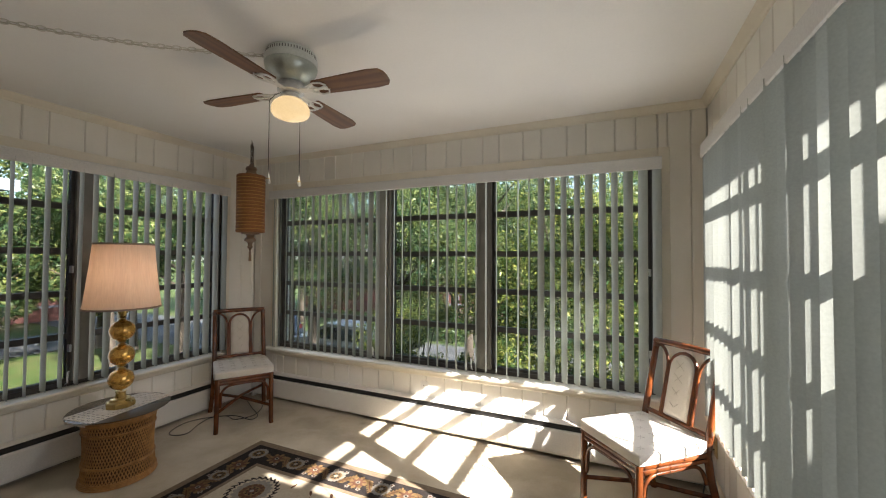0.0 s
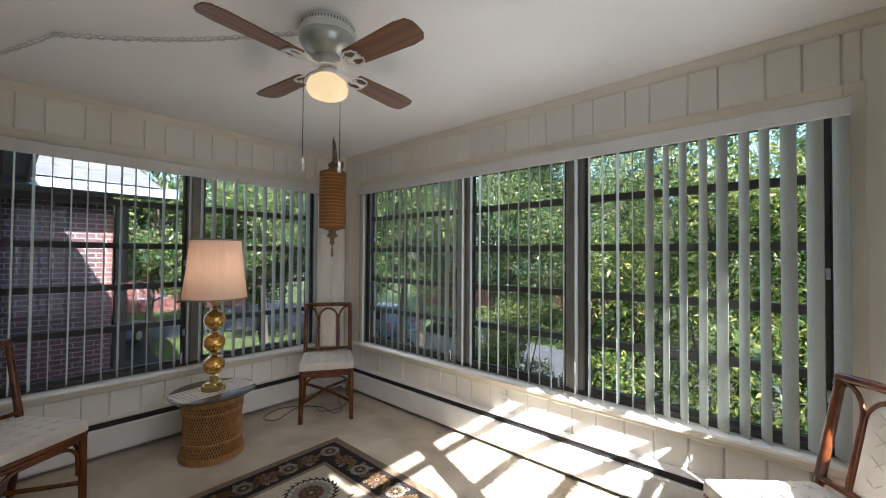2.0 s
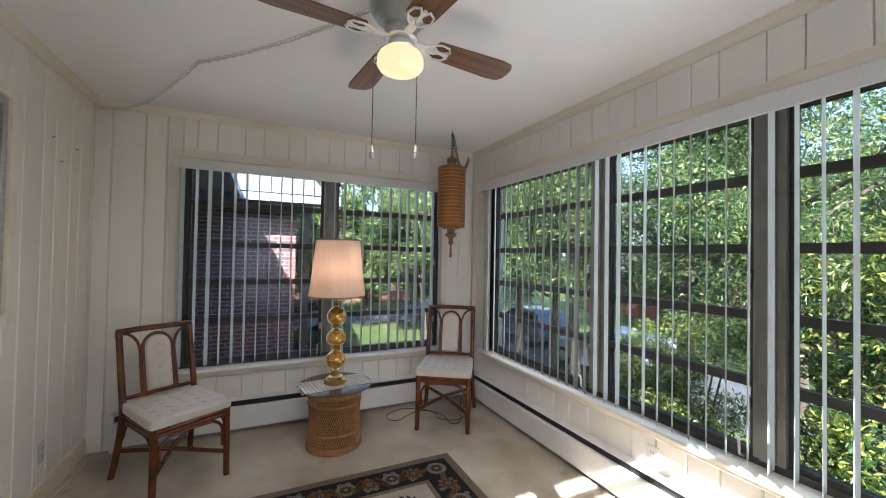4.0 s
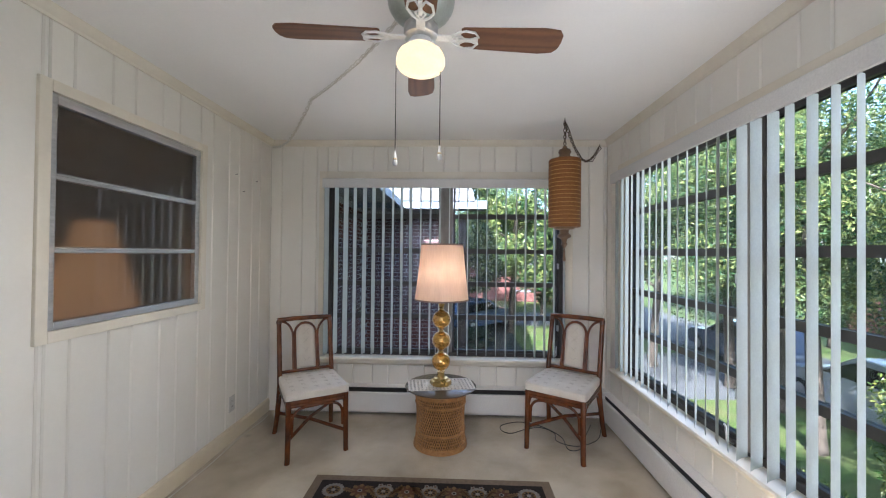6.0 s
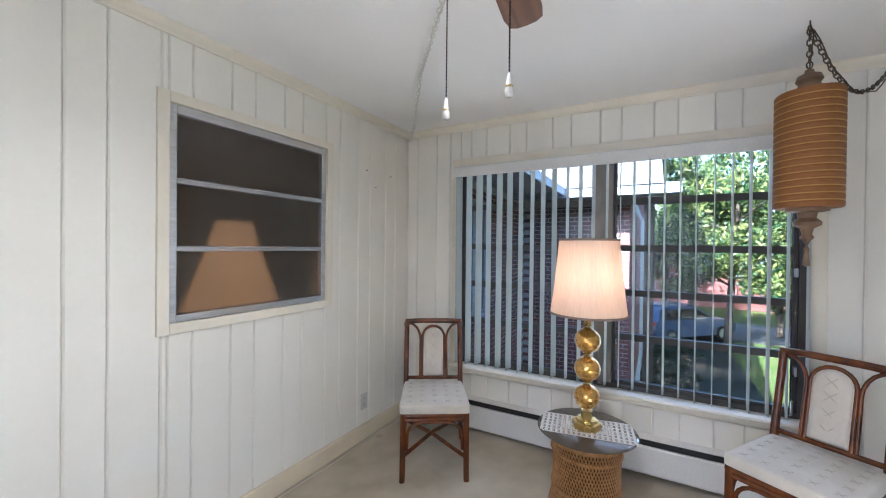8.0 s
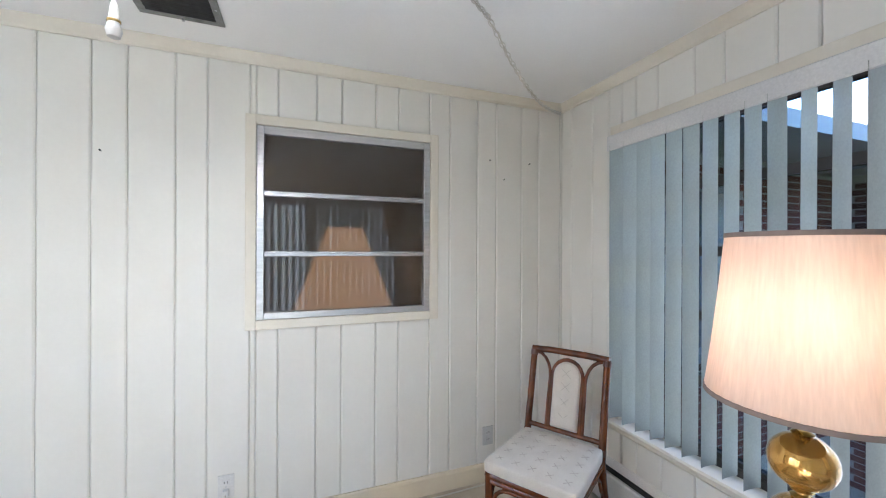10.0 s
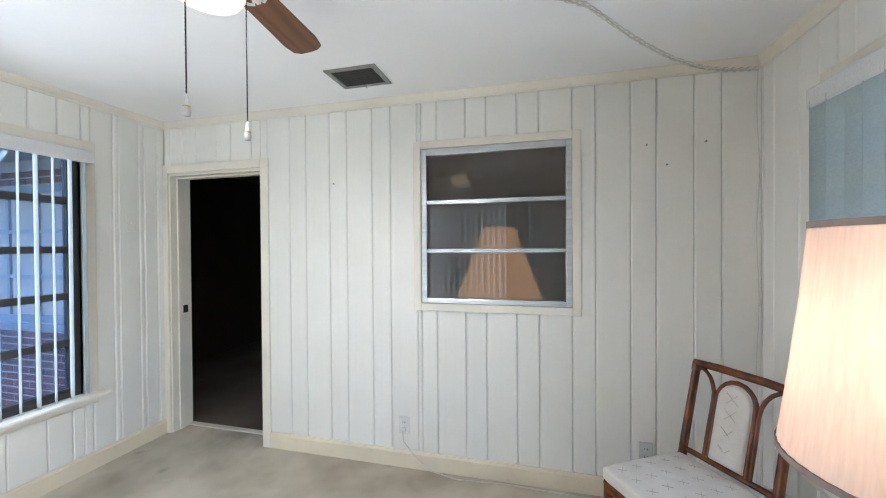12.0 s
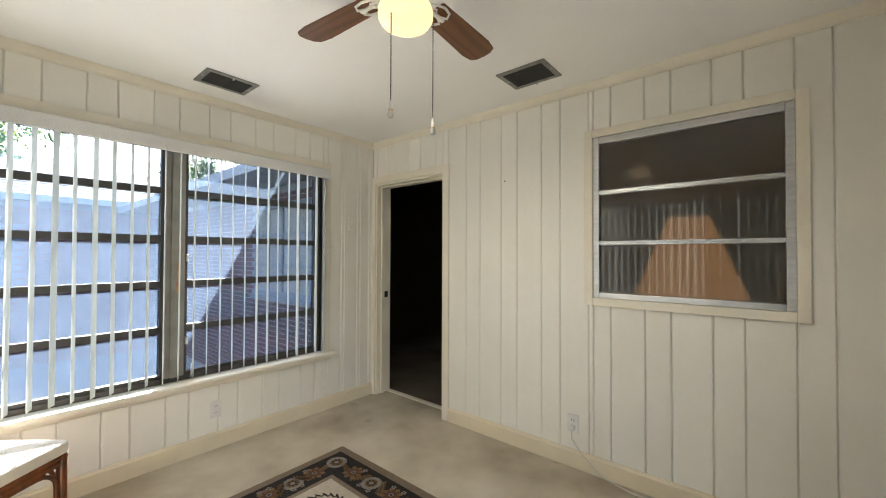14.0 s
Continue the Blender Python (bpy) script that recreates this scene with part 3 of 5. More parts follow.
def crown_clumps(rnd, centre, radii, n, leaves, spread=0.38):
    out = []
    for _ in range(n):
        v = Vector((rnd.gauss(0, 1), rnd.gauss(0, 1), rnd.gauss(0, 1))).normalized() * rnd.uniform(0.35, 1.0)
        c = tuple(centre[i] + v[i] * radii[i] for i in range(3))
        s = rnd.uniform(0.6, 1.3) * spread
        out.append((c, (radii[0] * s * 0.85, radii[1] * s * 0.85, radii[2] * s * 0.6), leaves))
    return out


def tree(x, y, height, spread, seed, leaf=0.16, n=26, leaves=260, bare=0.3, material=None, label="broadleaf tree with a loose green and yellow crown"):
    rnd = random.Random(seed)
    ob = thing("tree", pose(x, y, GROUND), label, "tree")
    r = 0.013 * height + 0.035
    lean = Vector((rnd.uniform(-0.4, 0.4), rnd.uniform(-0.4, 0.4), 0))
    top = Vector((0, 0, height * 0.75)) + lean
    tr = tube([(0, 0, -0.3), (0, 0, 0.3), tuple(lean * 0.4 + Vector((0, 0, height * 0.35))), tuple(top)], [r * 1.5, r, r * 0.75, r * 0.25], 8)
    for k in range(7):
        a = 2 * math.pi * k / 7 + rnd.uniform(-0.3, 0.3)
        z = height * rnd.uniform(bare, 0.7)
        q = Vector((math.cos(a) * spread * 0.75, math.sin(a) * spread * 0.75, z + height * rnd.uniform(0.08, 0.22)))
        tube([tuple(lean * (z / height) + Vector((0, 0, z))), tuple(q * 0.55 + Vector((0, 0, z * 0.42))), tuple(q)], [r * 0.35, r * 0.22, r * 0.08], 6, tr)
    part("trunk", tr, BARK, ob, smooth=True)
    foliage("crown", crown_clumps(rnd, (lean.x, lean.y, height * (bare + 1) / 2), (spread, spread, height * (1 - bare) / 2), n, leaves), leaf, material or LEAF_FAR, seed, ob)
    return ob


def shrub(x, y, rx, ry, height, seed, leaf=0.036, n=40, leaves=450, base=None, material=None, label="dense glossy evergreen shrub with sunlit leaves"):
    rnd = random.Random(seed)
    z0 = GROUND if base is None else base
    ob = thing("shrub", pose(x, y, z0), label, "shrub")
    st = None
    for k in range(6):
        a = 2 * math.pi * k / 6
        st = tube([(0.1 * math.cos(a), 0.1 * math.sin(a), -0.1), (rx * 0.3 * math.cos(a), ry * 0.3 * math.sin(a), height * 0.4), (rx * 0.55 * math.cos(a), ry * 0.55 * math.sin(a), height * 0.8)], [0.035, 0.025, 0.008], 6, st)
    part("stem", st, BARK, ob, smooth=True)
    foliage("crown", crown_clumps(rnd, (0, 0, height * 0.52), (rx, ry, height * 0.5), n, leaves, 0.34), leaf, material or LEAF, seed, ob)
    return ob


# Near-black ground colour: the house's shade on the lawn is put into it.
SHADE_TONE = surface("shaded_lawn_tone", (0.012, 0.019, 0.018), (0.035, 0.04, 0.036), 1.1, 0.9, bump=0.8, fine=12, grain=1.4, spec=0.08)
solid("ground", boxes((-400, 400, -400, 400, GROUND - 0.5, GROUND)), GRASS_M, "patchy sunlit lawn reaching into the distance", "ground", "structure")
solid("road", boxes((-120, 60, 11.2, 16.4, GROUND - 0.3, GROUND + 0.02)), ASPHALT, "grey asphalt road with leaf shadows", "road", "structure")
solid("road_side", boxes((-26, -21, -60, 11.2, GROUND - 0.3, GROUND + 0.016)), ASPHALT, "pale side road", "road", "structure")
# dark sheet over the lawn where the house's shade lies
solid("lawn_shade_sheet", boxes((-28, -6.4, -0.5, 4.55, GROUND - 0.3, GROUND + 0.03)), SHADE_TONE, "house's shade on the lawn, laid as a dark sheet", "garden bed", "structure")
solid("driveway", boxes((-15.5, -10.4, 6.6, 11.2, GROUND - 0.3, GROUND + 0.012)), ASPHALT, "grey asphalt driveway in tree shade", "driveway", "structure")
shrub(0.6, 5.6, 1.6, 1.2, 6.3, 3, n=70, leaves=630)
shrub(-0.9, 6.6, 0.9, 1.0, 5.5, 5, n=48, leaves=630)
shrub(2.6, 5.2, 1.5, 1.2, 5.8, 7, n=46, leaves=570)
shrub(-0.4, 4.4, 0.9, 0.6, 3.2, 9, n=36, leaves=495)
shrub(-2.0, 5.4, 1.4, 0.7, 2.3, 11, n=34, leaves=495)
shrub(-7.6, 2.9, 0.9, 0.8, 1.3, 15, n=40, leaves=495, label="dark evergreen hedge beside the brick house")
# two added shrubs, dark in colour, deepen the shade on the ground
for k, (x, y, rx, h) in enumerate(((-13.2, 1.9, 1.6, 0.6), (-16.4, 2.3, 1.6, 0.7))):
    shrub(x, y, rx, 1.1, h, 70 + k, leaf=0.05, n=34, leaves=320, material=LEAF_DARK, label="low dark-leaved shrub added to deepen the house's shade")
shrub(-3.3, 7.2, 1.2, 0.8, 3.3, 17, n=40, leaves=600)
shrub(-4.4, 6.4, 1.3, 0.8, 1.2, 13, n=30, leaves=450)
for k, (x, y, h, s) in enumerate(((-4.9, 9.7, 8.5, 2.4), (-7.6, 9.2, 9, 2.4), (-11.5, 10.2, 9, 2.6), (-2.5, 18, 9, 3.2), (-7, 19, 10, 3.6), (3, 18, 9, 3.6), (-12, 20, 11, 4), (-17, 18.5, 10, 3.8), (-15, 7.6, 8, 2.4),
                                  (-22, 18, 12, 4.5), (-28, 12, 11, 4.2), (-30, 4, 12, 4.5), (-33, -3, 12, 4.2), (-19, 4.5, 9, 3.0), (9, 15, 10, 4), (-26, 22, 12, 5),
                                  (-4.5, 17.6, 7, 2.6), (-9.5, 17.8, 8, 2.8), (0.5, 17.8, 8, 3), (-20, 9.5, 8, 2.6), (-24, 2.5, 7, 2.6), (-23, 7.0, 7, 2.6), (-27, -1.0, 8, 3), (-21, -2.5, 7, 2.2), (16, -9, 11, 3.2), (24, -6, 13, 4.0), (20, 4, 10, 4.0), (-2.7, 9.6, 8.5, 2.5), (-13.6, 8.9, 9, 2.6), (-18.2, 9.9, 10, 3.0), (-9.7, 10.3, 9.5, 2.5))):
    tree(x, y, h, s, 40 + k, leaf=0.05, n=36, leaves=1100, bare=0.25) if -13 < x < 0 and y < 11 else tree(x, y, h, s, 40 + k, leaf=0.08 if abs(x) < 18 else 0.12, n=36, leaves=460, bare=0.2 if x < -18 else 0.3)


def bricks(parent, axis, face, out, u0, u1, z0, z1, holes=(), limit=300):
    """Running-bond bricks on a mortar wall: the first ones singly, the rest joined."""
    bl, bh, j = 0.205, 0.066, 0.013
    bm = bmesh.new()
    box(bm, 0, bl - j, 0, 0.005, 0, bh - j)
    me = mesh_of("brick", bm, BRICK)
    rest, row, count = bmesh.new(), 0, 0
    z = z0
    while z < z1 - bh:
        u = u0 + (row % 2) * bl / 2
        while u < u1 - 0.02:
            if u + bl > u1:
                a, b = sorted((face, face + out * 0.005))
                box(rest, *((u, u1, a, b) if axis == "x" else (a, b, u, u1)), z, z + bh - j)
            elif not any(a - bl < u < b and lo - bh < z < hi for a, b, lo, hi in holes):
                if axis == "x":
                    m = Matrix.Translation((u, face, z)) @ (Matrix() if out > 0 else Matrix.Scale(-1, 4, (0, 1, 0)))
                else:
                    m = Matrix.Translation((face, u, z)) @ Matrix.Rotation(radians(90), 4, "Z") @ Matrix.Scale(-out, 4, (0, 1, 0))
                if count < limit and z > 0.3:
                    piece("brick", me, parent, m)
                    count += 1
                else:
                    a, b = sorted((face, face + out * 0.005))
                    box(rest, *((u, u + bl - j, a, b) if axis == "x" else (a, b, u, u + bl - j)), z, z + bh - j)
            u += bl
        z += bh
        row += 1
    r = part("brickwork", rest, BRICK_STUFF, parent)
    tagged(r, kind="stuff")


BRICK_STUFF = surface("red_brickwork", (0.22, 0.075, 0.06), (0.12, 0.048, 0.045), 9, 0.85, bump=0.5, fine=80)
WHITE_FRAME = surface("grey_white_window_paint", (0.30, 0.34, 0.40), (0.25, 0.29, 0.35), 5, 0.45)
GLASS_DARK = surface("dim_house_glass", (0.03, 0.035, 0.04), None, 3, 0.04, spec=1.0, bump=0)


def house_window(parent, axis, face, out, u0, u1, z0, z1, cols, rows):
    wl = (axis, face, out)
    f = bmesh.new()
    for a, b, c, d in ((u0, u0 + 0.06, z0, z1), (u1 - 0.06, u1, z0, z1), (u0 + 0.06, u1 - 0.06, z0, z0 + 0.06), (u0 + 0.06, u1 - 0.06, z1 - 0.06, z1)):
        wbox(f, wl, a, b, -0.02, 0.03, c, d)
    for i in range(1, cols):
        u = u0 + (u1 - u0) * i / cols
        wbox(f, wl, u - 0.02, u + 0.02, -0.015, 0.02, z0 + 0.06, z1 - 0.06)
    for i in range(1, rows):
        z = z0 + (z1 - z0) * i / rows
        wbox(f, wl, u0 + 0.06, u1 - 0.06, -0.012, 0.017, z - 0.018, z + 0.018)
    w = part("window", f, WHITE_FRAME, parent, "white painted window with small panes")
    part("pane", wbox(bmesh.new(), wl, u0 + 0.03, u1 - 0.03, -0.03, -0.01, z0 + 0.03, z1 - 0.03), GLASS_DARK, w)
    part("sill", wbox(bmesh.new(), wl, u0 - 0.05, u1 + 0.05, 0.0, 0.07, z0 - 0.06, z0, 0.004), WHITE_FRAME, w)


def roof_slope(parent, x0, x1, y_eave, y_ridge, z_eave, z_ridge, axis="x"):
    """Overlapping shingle courses on one slope, plus fascia and soffit."""
    bm = bmesh.new()
    n = 14
    for i in range(n):
        a, b = i / n, (i + 1.25) / n
        ya, yb = y_eave + (y_ridge - y_eave) * a, y_eave + (y_ridge - y_eave) * min(b, 1)
        za, zb = z_eave + (z_ridge - z_eave) * a, z_eave + (z_ridge - z_eave) * min(b, 1)
        q = [(x0, ya, za + 0.018), (x1, ya, za + 0.018), (x1, yb, zb + 0.004), (x0, yb, zb + 0.004), (x0, ya, za), (x1, ya, za), (x1, yb, zb - 0.012), (x0, yb, zb - 0.012)]
        if axis == "y":
            q = [(v, u, w) for u, v, w in q]
        vs = [bm.verts.new(p) for p in q]
        for f in ((0, 1, 2, 3), (7, 6, 5, 4), (0, 4, 5, 1), (1, 5, 6, 2), (2, 6, 7, 3), (3, 7, 4, 0)):
            bm.faces.new([vs[k] for k in f])
    return part("roof", bm, SHINGLE, parent)


# the house to the east of the room, in its own shade
house_e = thing("house_wing", pose(0, 0, 0), "red brick house wing with a shaded white window and grey roof", "house")
part("wall", boxes((EX + T + 0.02, 11.0, -0.30, -0.03, GROUND, 2.5)), MORTAR, house_e)
house_window(house_e, "x", -0.03, 1, 2.3, 3.85, 0.80, 2.02, 4, 3)
roof_slope(house_e, EX + T + 0.02, 11.6, 0.72, -4.5, 2.30, 4.1)
part("soffit", boxes((EX + T + 0.02, 11.5, -0.03, 0.70, 2.26, 2.285)), SOFFIT, house_e)
part("fascia", boxes((EX + T + 0.02, 11.6, 0.70, 0.73, 2.20, 2.31)), SOFFIT, house_e)

# the house to the west: a wing that turns towards the north
house_w = thing("house_wing", pose(0, 0, 0), "red brick house wing with a half-sunlit wall and pale roof", "house")
part("wall", boxes((-6.55, WX - T - 0.02, -0.30, -0.03, GROUND, 2.5), (-17.5, -6.3, -0.30, 1.58, GROUND, 2.35)), MORTAR, house_w)
house_window(house_w, "x", -0.03, 1, -4.6, -3.5, 0.6, 2.0, 3, 3)
# slope carried on, unseen, to x -17.5 so that it shades the lawn
roof_slope(house_w, -7, 2.0, -5.65, -17.5, 2.28, 6.2, "y")
# added gable that closes the gap below the lengthened slope
gable = bmesh.new()
ends = [[gable.verts.new((x, y, z)) for x, z in ((-6.4, 2.352), (-17.5, 2.352), (-17.5, 6.15))] for y in (1.3, 1.575)]
gable.faces.new(ends[0])
gable.faces.new(ends[1][::-1])
for i in range(3):
    gable.faces.new((ends[0][i], ends[1][i], ends[1][(i + 1) % 3], ends[0][(i + 1) % 3]))
part("gable", gable, BRICK_STUFF, house_w, "brick gable added under the lengthened roof")
part("soffit", boxes((-6.3, -5.67, -0.3, 2.2, 2.20, 2.225)), SOFFIT, house_w)
part("fascia", boxes((-5.68, -5.65, -0.3, 2.2, 2.17, 2.30)), WHITE_FRAME, house_w)
roof_slope(house_w, -6.6, WX - T - 0.02, 0.76, -4.5, 2.30, 4.1)
part("soffit", boxes((-6.3, WX - T - 0.02, -0.03, 0.74, 2.26, 2.285)), SOFFIT, house_w)
part("fascia", boxes((-5.65, WX - T - 0.02, 0.74, 0.77, 2.20, 2.31)), SOFFIT, house_w)
part("porch_post", boxes((-7.35, -7.2, 1.75, 1.9, GROUND, 2.2)), BARK, house_w)

GARAGE_WALL = surface("dim_grey_masonry", (0.17, 0.175, 0.19), (0.13, 0.135, 0.15), 3, 0.9, bump=0.4)

# the garage across the yard to the east
garage = thing("garage", pose(0, 0, 0), "grey brick garage with a shingle roof across the yard", "garage")
part("wall", boxes((9.0, 13.0, -0.02, 10.0, GROUND, 2.45)), GARAGE_WALL, garage)
roof_slope(garage, -3.5, 10.5, 8.5, 12.8, 2.42, 3.75, "y")
part("fascia", boxes((8.47, 8.50, -0.3, 10.5, 2.32, 2.44)), WHITE_FRAME, garage)
part("soffit", boxes((8.5, 9.0, -0.3, 10.5, 2.36, 2.38)), SOFFIT, garage)
house_window(garage, "y", 9.0, -1, 2.2, 3.6, 0.7, 1.9, 3, 2)

# unseen brick base under the room, added to stop the sun passing below
solid("foundation", boxes((WX - T + 0.02, EX + T - 0.02, SY - T, NY + T - 0.02, GROUND - 0.2, -0.125)), BRICK_STUFF, "unseen brick base added to block sun under the sunroom", "foundation", "structure")

# eaves of the room itself
eave = thing("roof_overhang", pose(0, 0, 0), "grey painted roof overhang around the sunroom", "roof")
part("soffit", boxes((WX - T - 0.45, EX + T + 0.45, NY + T, NY + T + 0.45, 2.32, 2.36), (WX - T - 0.45, WX - T, 0.3, NY + T, 2.32, 2.36), (EX + T, EX + T + 0.45, 0.75, NY + T, 2.32, 2.36)), SOFFIT, eave)
part("fascia", boxes((WX - T - 0.48, EX + T + 0.48, NY + T + 0.45, NY + T + 0.48, 2.30, 2.58), (WX - T - 0.48, WX - T - 0.45, 0.3, NY + T + 0.45, 2.30, 2.58), (EX + T + 0.45, EX + T + 0.48, 0.75, NY + T + 0.45, 2.30, 2.58)), SOFFIT, eave)
part("roof", boxes((WX - T - 0.48, EX + T + 0.48, -0.3, NY + T + 0.48, 2.58, 2.66)), SHINGLE, eave)


CAR_GLASS = surface("car_glass", (0.02, 0.022, 0.025), None, 3, 0.05, spec=0.8, bump=0)
TYRE = surface("tyre_rubber", (0.02, 0.02, 0.02), None, 20, 0.8)


def car(x, y, yaw, paint, label, length=4.6, height=1.55):
    ob = thing("car", pose(x, y, GROUND + 0.02, 0, 0, yaw), label, "car")
    L, h = length / 2, height
    side = [(-L, 0.45), (-L, 0.85), (-L + 0.15, 1.0), (-L + 0.35, h - 0.1), (-L + 0.7, h), (L - 2.2, h), (L - 1.35, 1.0), (L - 0.3, 0.88), (L, 0.7), (L, 0.4), (L - 0.2, 0.28), (-L + 0.2, 0.28)]
    bm = bmesh.new()
    rows = []
    for w in (-0.88, -0.80, 0.80, 0.88):
        rows.append([bm.verts.new((u, w * (0.82 if z > 1.05 else 1.0), z if abs(w) > 0.85 else z + 0.03 * (z > 0.5))) for u, z in side])
    k = len(side)
    for a, b in zip(rows, rows[1:]):
        for i in range(k):
            bm.faces.new((a[i], a[(i + 1) % k], b[(i + 1) % k], b[i]))
    bm.faces.new(rows[0][::-1])
    bm.faces.new(rows[-1])
    body = part("body", bm, paint, ob, smooth=True)
    for s in (-1, 1):
        g = bmesh.new()
        vs = [(-L + 0.52, 1.06), (-L + 0.72, h - 0.12), (L - 2.25, h - 0.1), (L - 1.55, 1.06)]
        q = [g.verts.new((u, s * (0.765 if z > 1.1 else 0.885), z)) for u, z in vs]
        q2 = [g.verts.new((u, s * (0.70 if z > 1.1 else 0.80), z)) for u, z in vs]
        g.faces.new(q)
        g.faces.new(q2[::-1])
        for i in range(4):
            g.faces.new((q[i], q[(i + 1) % 4], q2[(i + 1) % 4], q2[i]))
        part("side_window", g, CAR_GLASS, ob)
    part("rear_window", tube([(-L + 0.20, 0, 1.12), (-L + 0.36, 0, h - 0.13)], [0.02, 0.02], 4), CAR_GLASS, ob)
    for u in (-L + 0.85, L - 0.85):
        for s in (-1, 1):
            w = lathe([(0.0, -0.1), (0.30, -0.1), (0.33, -0.07), (0.33, 0.07), (0.30, 0.1), (0.0, 0.1)], 20)
            bmesh.ops.rotate(w, verts=w.verts, matrix=Matrix.Rotation(radians(90), 3, "X"))
            bmesh.ops.translate(w, verts=w.verts, vec=(u, s * 0.80, 0.33))
            wh = part("wheel", w, TYRE, ob, smooth=True)
            r = lathe([(0.0, -0.012), (0.2, -0.012), (0.2, 0.012), (0.0, 0.012)], 16)
            bmesh.ops.rotate(r, verts=r.verts, matrix=Matrix.Rotation(radians(90), 3, "X"))
            bmesh.ops.translate(r, verts=r.verts, vec=(u, s * 0.905, 0.33))
            part("rim", r, ALU, wh)
    red = surface("tail_light", (0.35, 0.02, 0.02), None, 5, 0.2)
    for s in (-1, 1):
        part("tail_light", boxes((-L - 0.01, -L + 0.08, s * 0.72 - 0.12, s * 0.72 + 0.12, 0.82, 0.98), bevel=0.01), red, ob, "red tail light")
    return ob


car(-8.9, 12.1, 176, surface("white_car_paint", (0.40, 0.41, 0.43), (0.36, 0.37, 0.39), 2, 0.25), "white estate car parked on the road")
car(-20.3, 2.9, 137, surface("bright_blue_car_paint", (0.04, 0.075, 0.16), None, 2, 0.25), "blue car parked beyond the lawn beside the house")
car(-14.5, 12.8, 176, surface("blue_car_paint", (0.09, 0.12, 0.19), None, 2, 0.25), "blue car parked on the road")


def far_house(x, y, yaw, w, label):
    ob = thing("house", pose(x, y, GROUND, 0, 0, yaw), label, "house")
    part("wall", boxes((-w / 2, w / 2, -4, 4, 0, 3)), BRICK_STUFF, ob)
    bm = bmesh.new()
    a = [bm.verts.new(p) for p in ((-w / 2 - 0.5, -4.5, 2.9), (w / 2 + 0.5, -4.5, 2.9), (w / 2 + 0.5, 4.5, 2.9), (-w / 2 - 0.5, 4.5, 2.9), (-w / 2 + 2, 0, 5), (w / 2 - 2, 0, 5))]
    for f in ((0, 1, 5, 4), (2, 3, 4, 5), (1, 2, 5), (3, 0, 4), (3, 2, 1, 0)):
        bm.faces.new([a[i] for i in f])
    part("roof", bm, SHINGLE, ob)
    for u in (-w / 3, 0, w / 3):
        house_window(ob, "x", -4.0, -1, u - 0.8, u + 0.8, 0.9, 2.3, 2, 2)
    return ob


far_house(-36, 8, 80, 14, "brick bungalow across the street, half hidden by trees")
far_house(-14, 28, 0, 16, "brick bungalow beyond the road, half hidden by trees")


# ---- furniture ----
RATTAN = surface("rattan_cane", (0.165, 0.046, 0.012), (0.05, 0.014, 0.005), 16, 0.22, bump=0.08, fine=70, stretch=(1, 1, 0.5), grain=0.6)
BINDING = surface("cane_binding", (0.09, 0.028, 0.009), (0.05, 0.016, 0.006), 40, 0.35, bump=0.2, grain=0.6)
CREAM = surface("cream_upholstery", (0.62, 0.575, 0.50), (0.55, 0.50, 0.43), 12, 0.9, bump=0.35, fine=260, sheen=0.2)
TUFT = surface("cream_tufting", (0.48, 0.43, 0.36), None, 30, 0.9, bump=0.3)
BRASS = surface("aged_brass", (0.55, 0.40, 0.14), (0.42, 0.29, 0.10), 12, 0.28, 0.95, bump=0.05)
WICKER = surface("honey_wicker", (0.40, 0.20, 0.055), (0.24, 0.11, 0.03), 30, 0.5, bump=0.3, fine=200)
WICKER_IN = surface("wicker_shadow_core", (0.085, 0.040, 0.014), None, 30, 0.8)
LACE = surface("crochet_lace", (0.74, 0.69, 0.62), (0.66, 0.6, 0.52), 30, 0.9, bump=0.5, fine=300)
WHITE_METAL = surface("white_enamel", (0.74, 0.74, 0.72), (0.68, 0.68, 0.66), 8, 0.3, bump=0.02)
PORCELAIN = surface("white_plastic", (0.76, 0.74, 0.70), None, 8, 0.35, bump=0)
CORD_W = surface("cream_cord", (0.62, 0.58, 0.50), None, 30, 0.6)
CORD_L = surface("ivory_chain", (0.70, 0.68, 0.62), None, 30, 0.4, 0.2)
CORD_B = surface("black_cord", (0.02, 0.02, 0.02), None, 30, 0.5)
IRON = surface("dark_bronze_chain", (0.07, 0.05, 0.035), (0.1, 0.07, 0.04), 30, 0.4, 0.8)


def wood_material(name, c1, c2):
    m = surface(name, c1, c2, 5, 0.5, bump=0.05, fine=60)
    t = m.node_tree
    wv = t.nodes.new("ShaderNodeTexWave")
    wv.wave_type, wv.bands_direction = "BANDS", "Y"
    wv.inputs["Scale"].default_value, wv.inputs["Distortion"].default_value, wv.inputs["Detail"].default_value = 4, 9, 5
    wv.inputs["Detail Scale"].default_value = 1.2
    co = t.nodes.new("ShaderNodeTexCoord")
    mp = t.nodes.new("ShaderNodeMapping")
    mp.inputs["Scale"].default_value = (0.25, 2.0, 1)
    t.links.new(co.outputs["Object"], mp.inputs[0])
    t.links.new(mp.outputs[0], wv.inputs[0])
    mix = next(n for n in t.nodes if n.bl_idname == "ShaderNodeMix")
    t.links.new(wv.outputs[1], mix.inputs[0])
    return m


WALNUT = wood_material("walnut_blade", (0.17, 0.072, 0.026), (0.115, 0.047, 0.018))


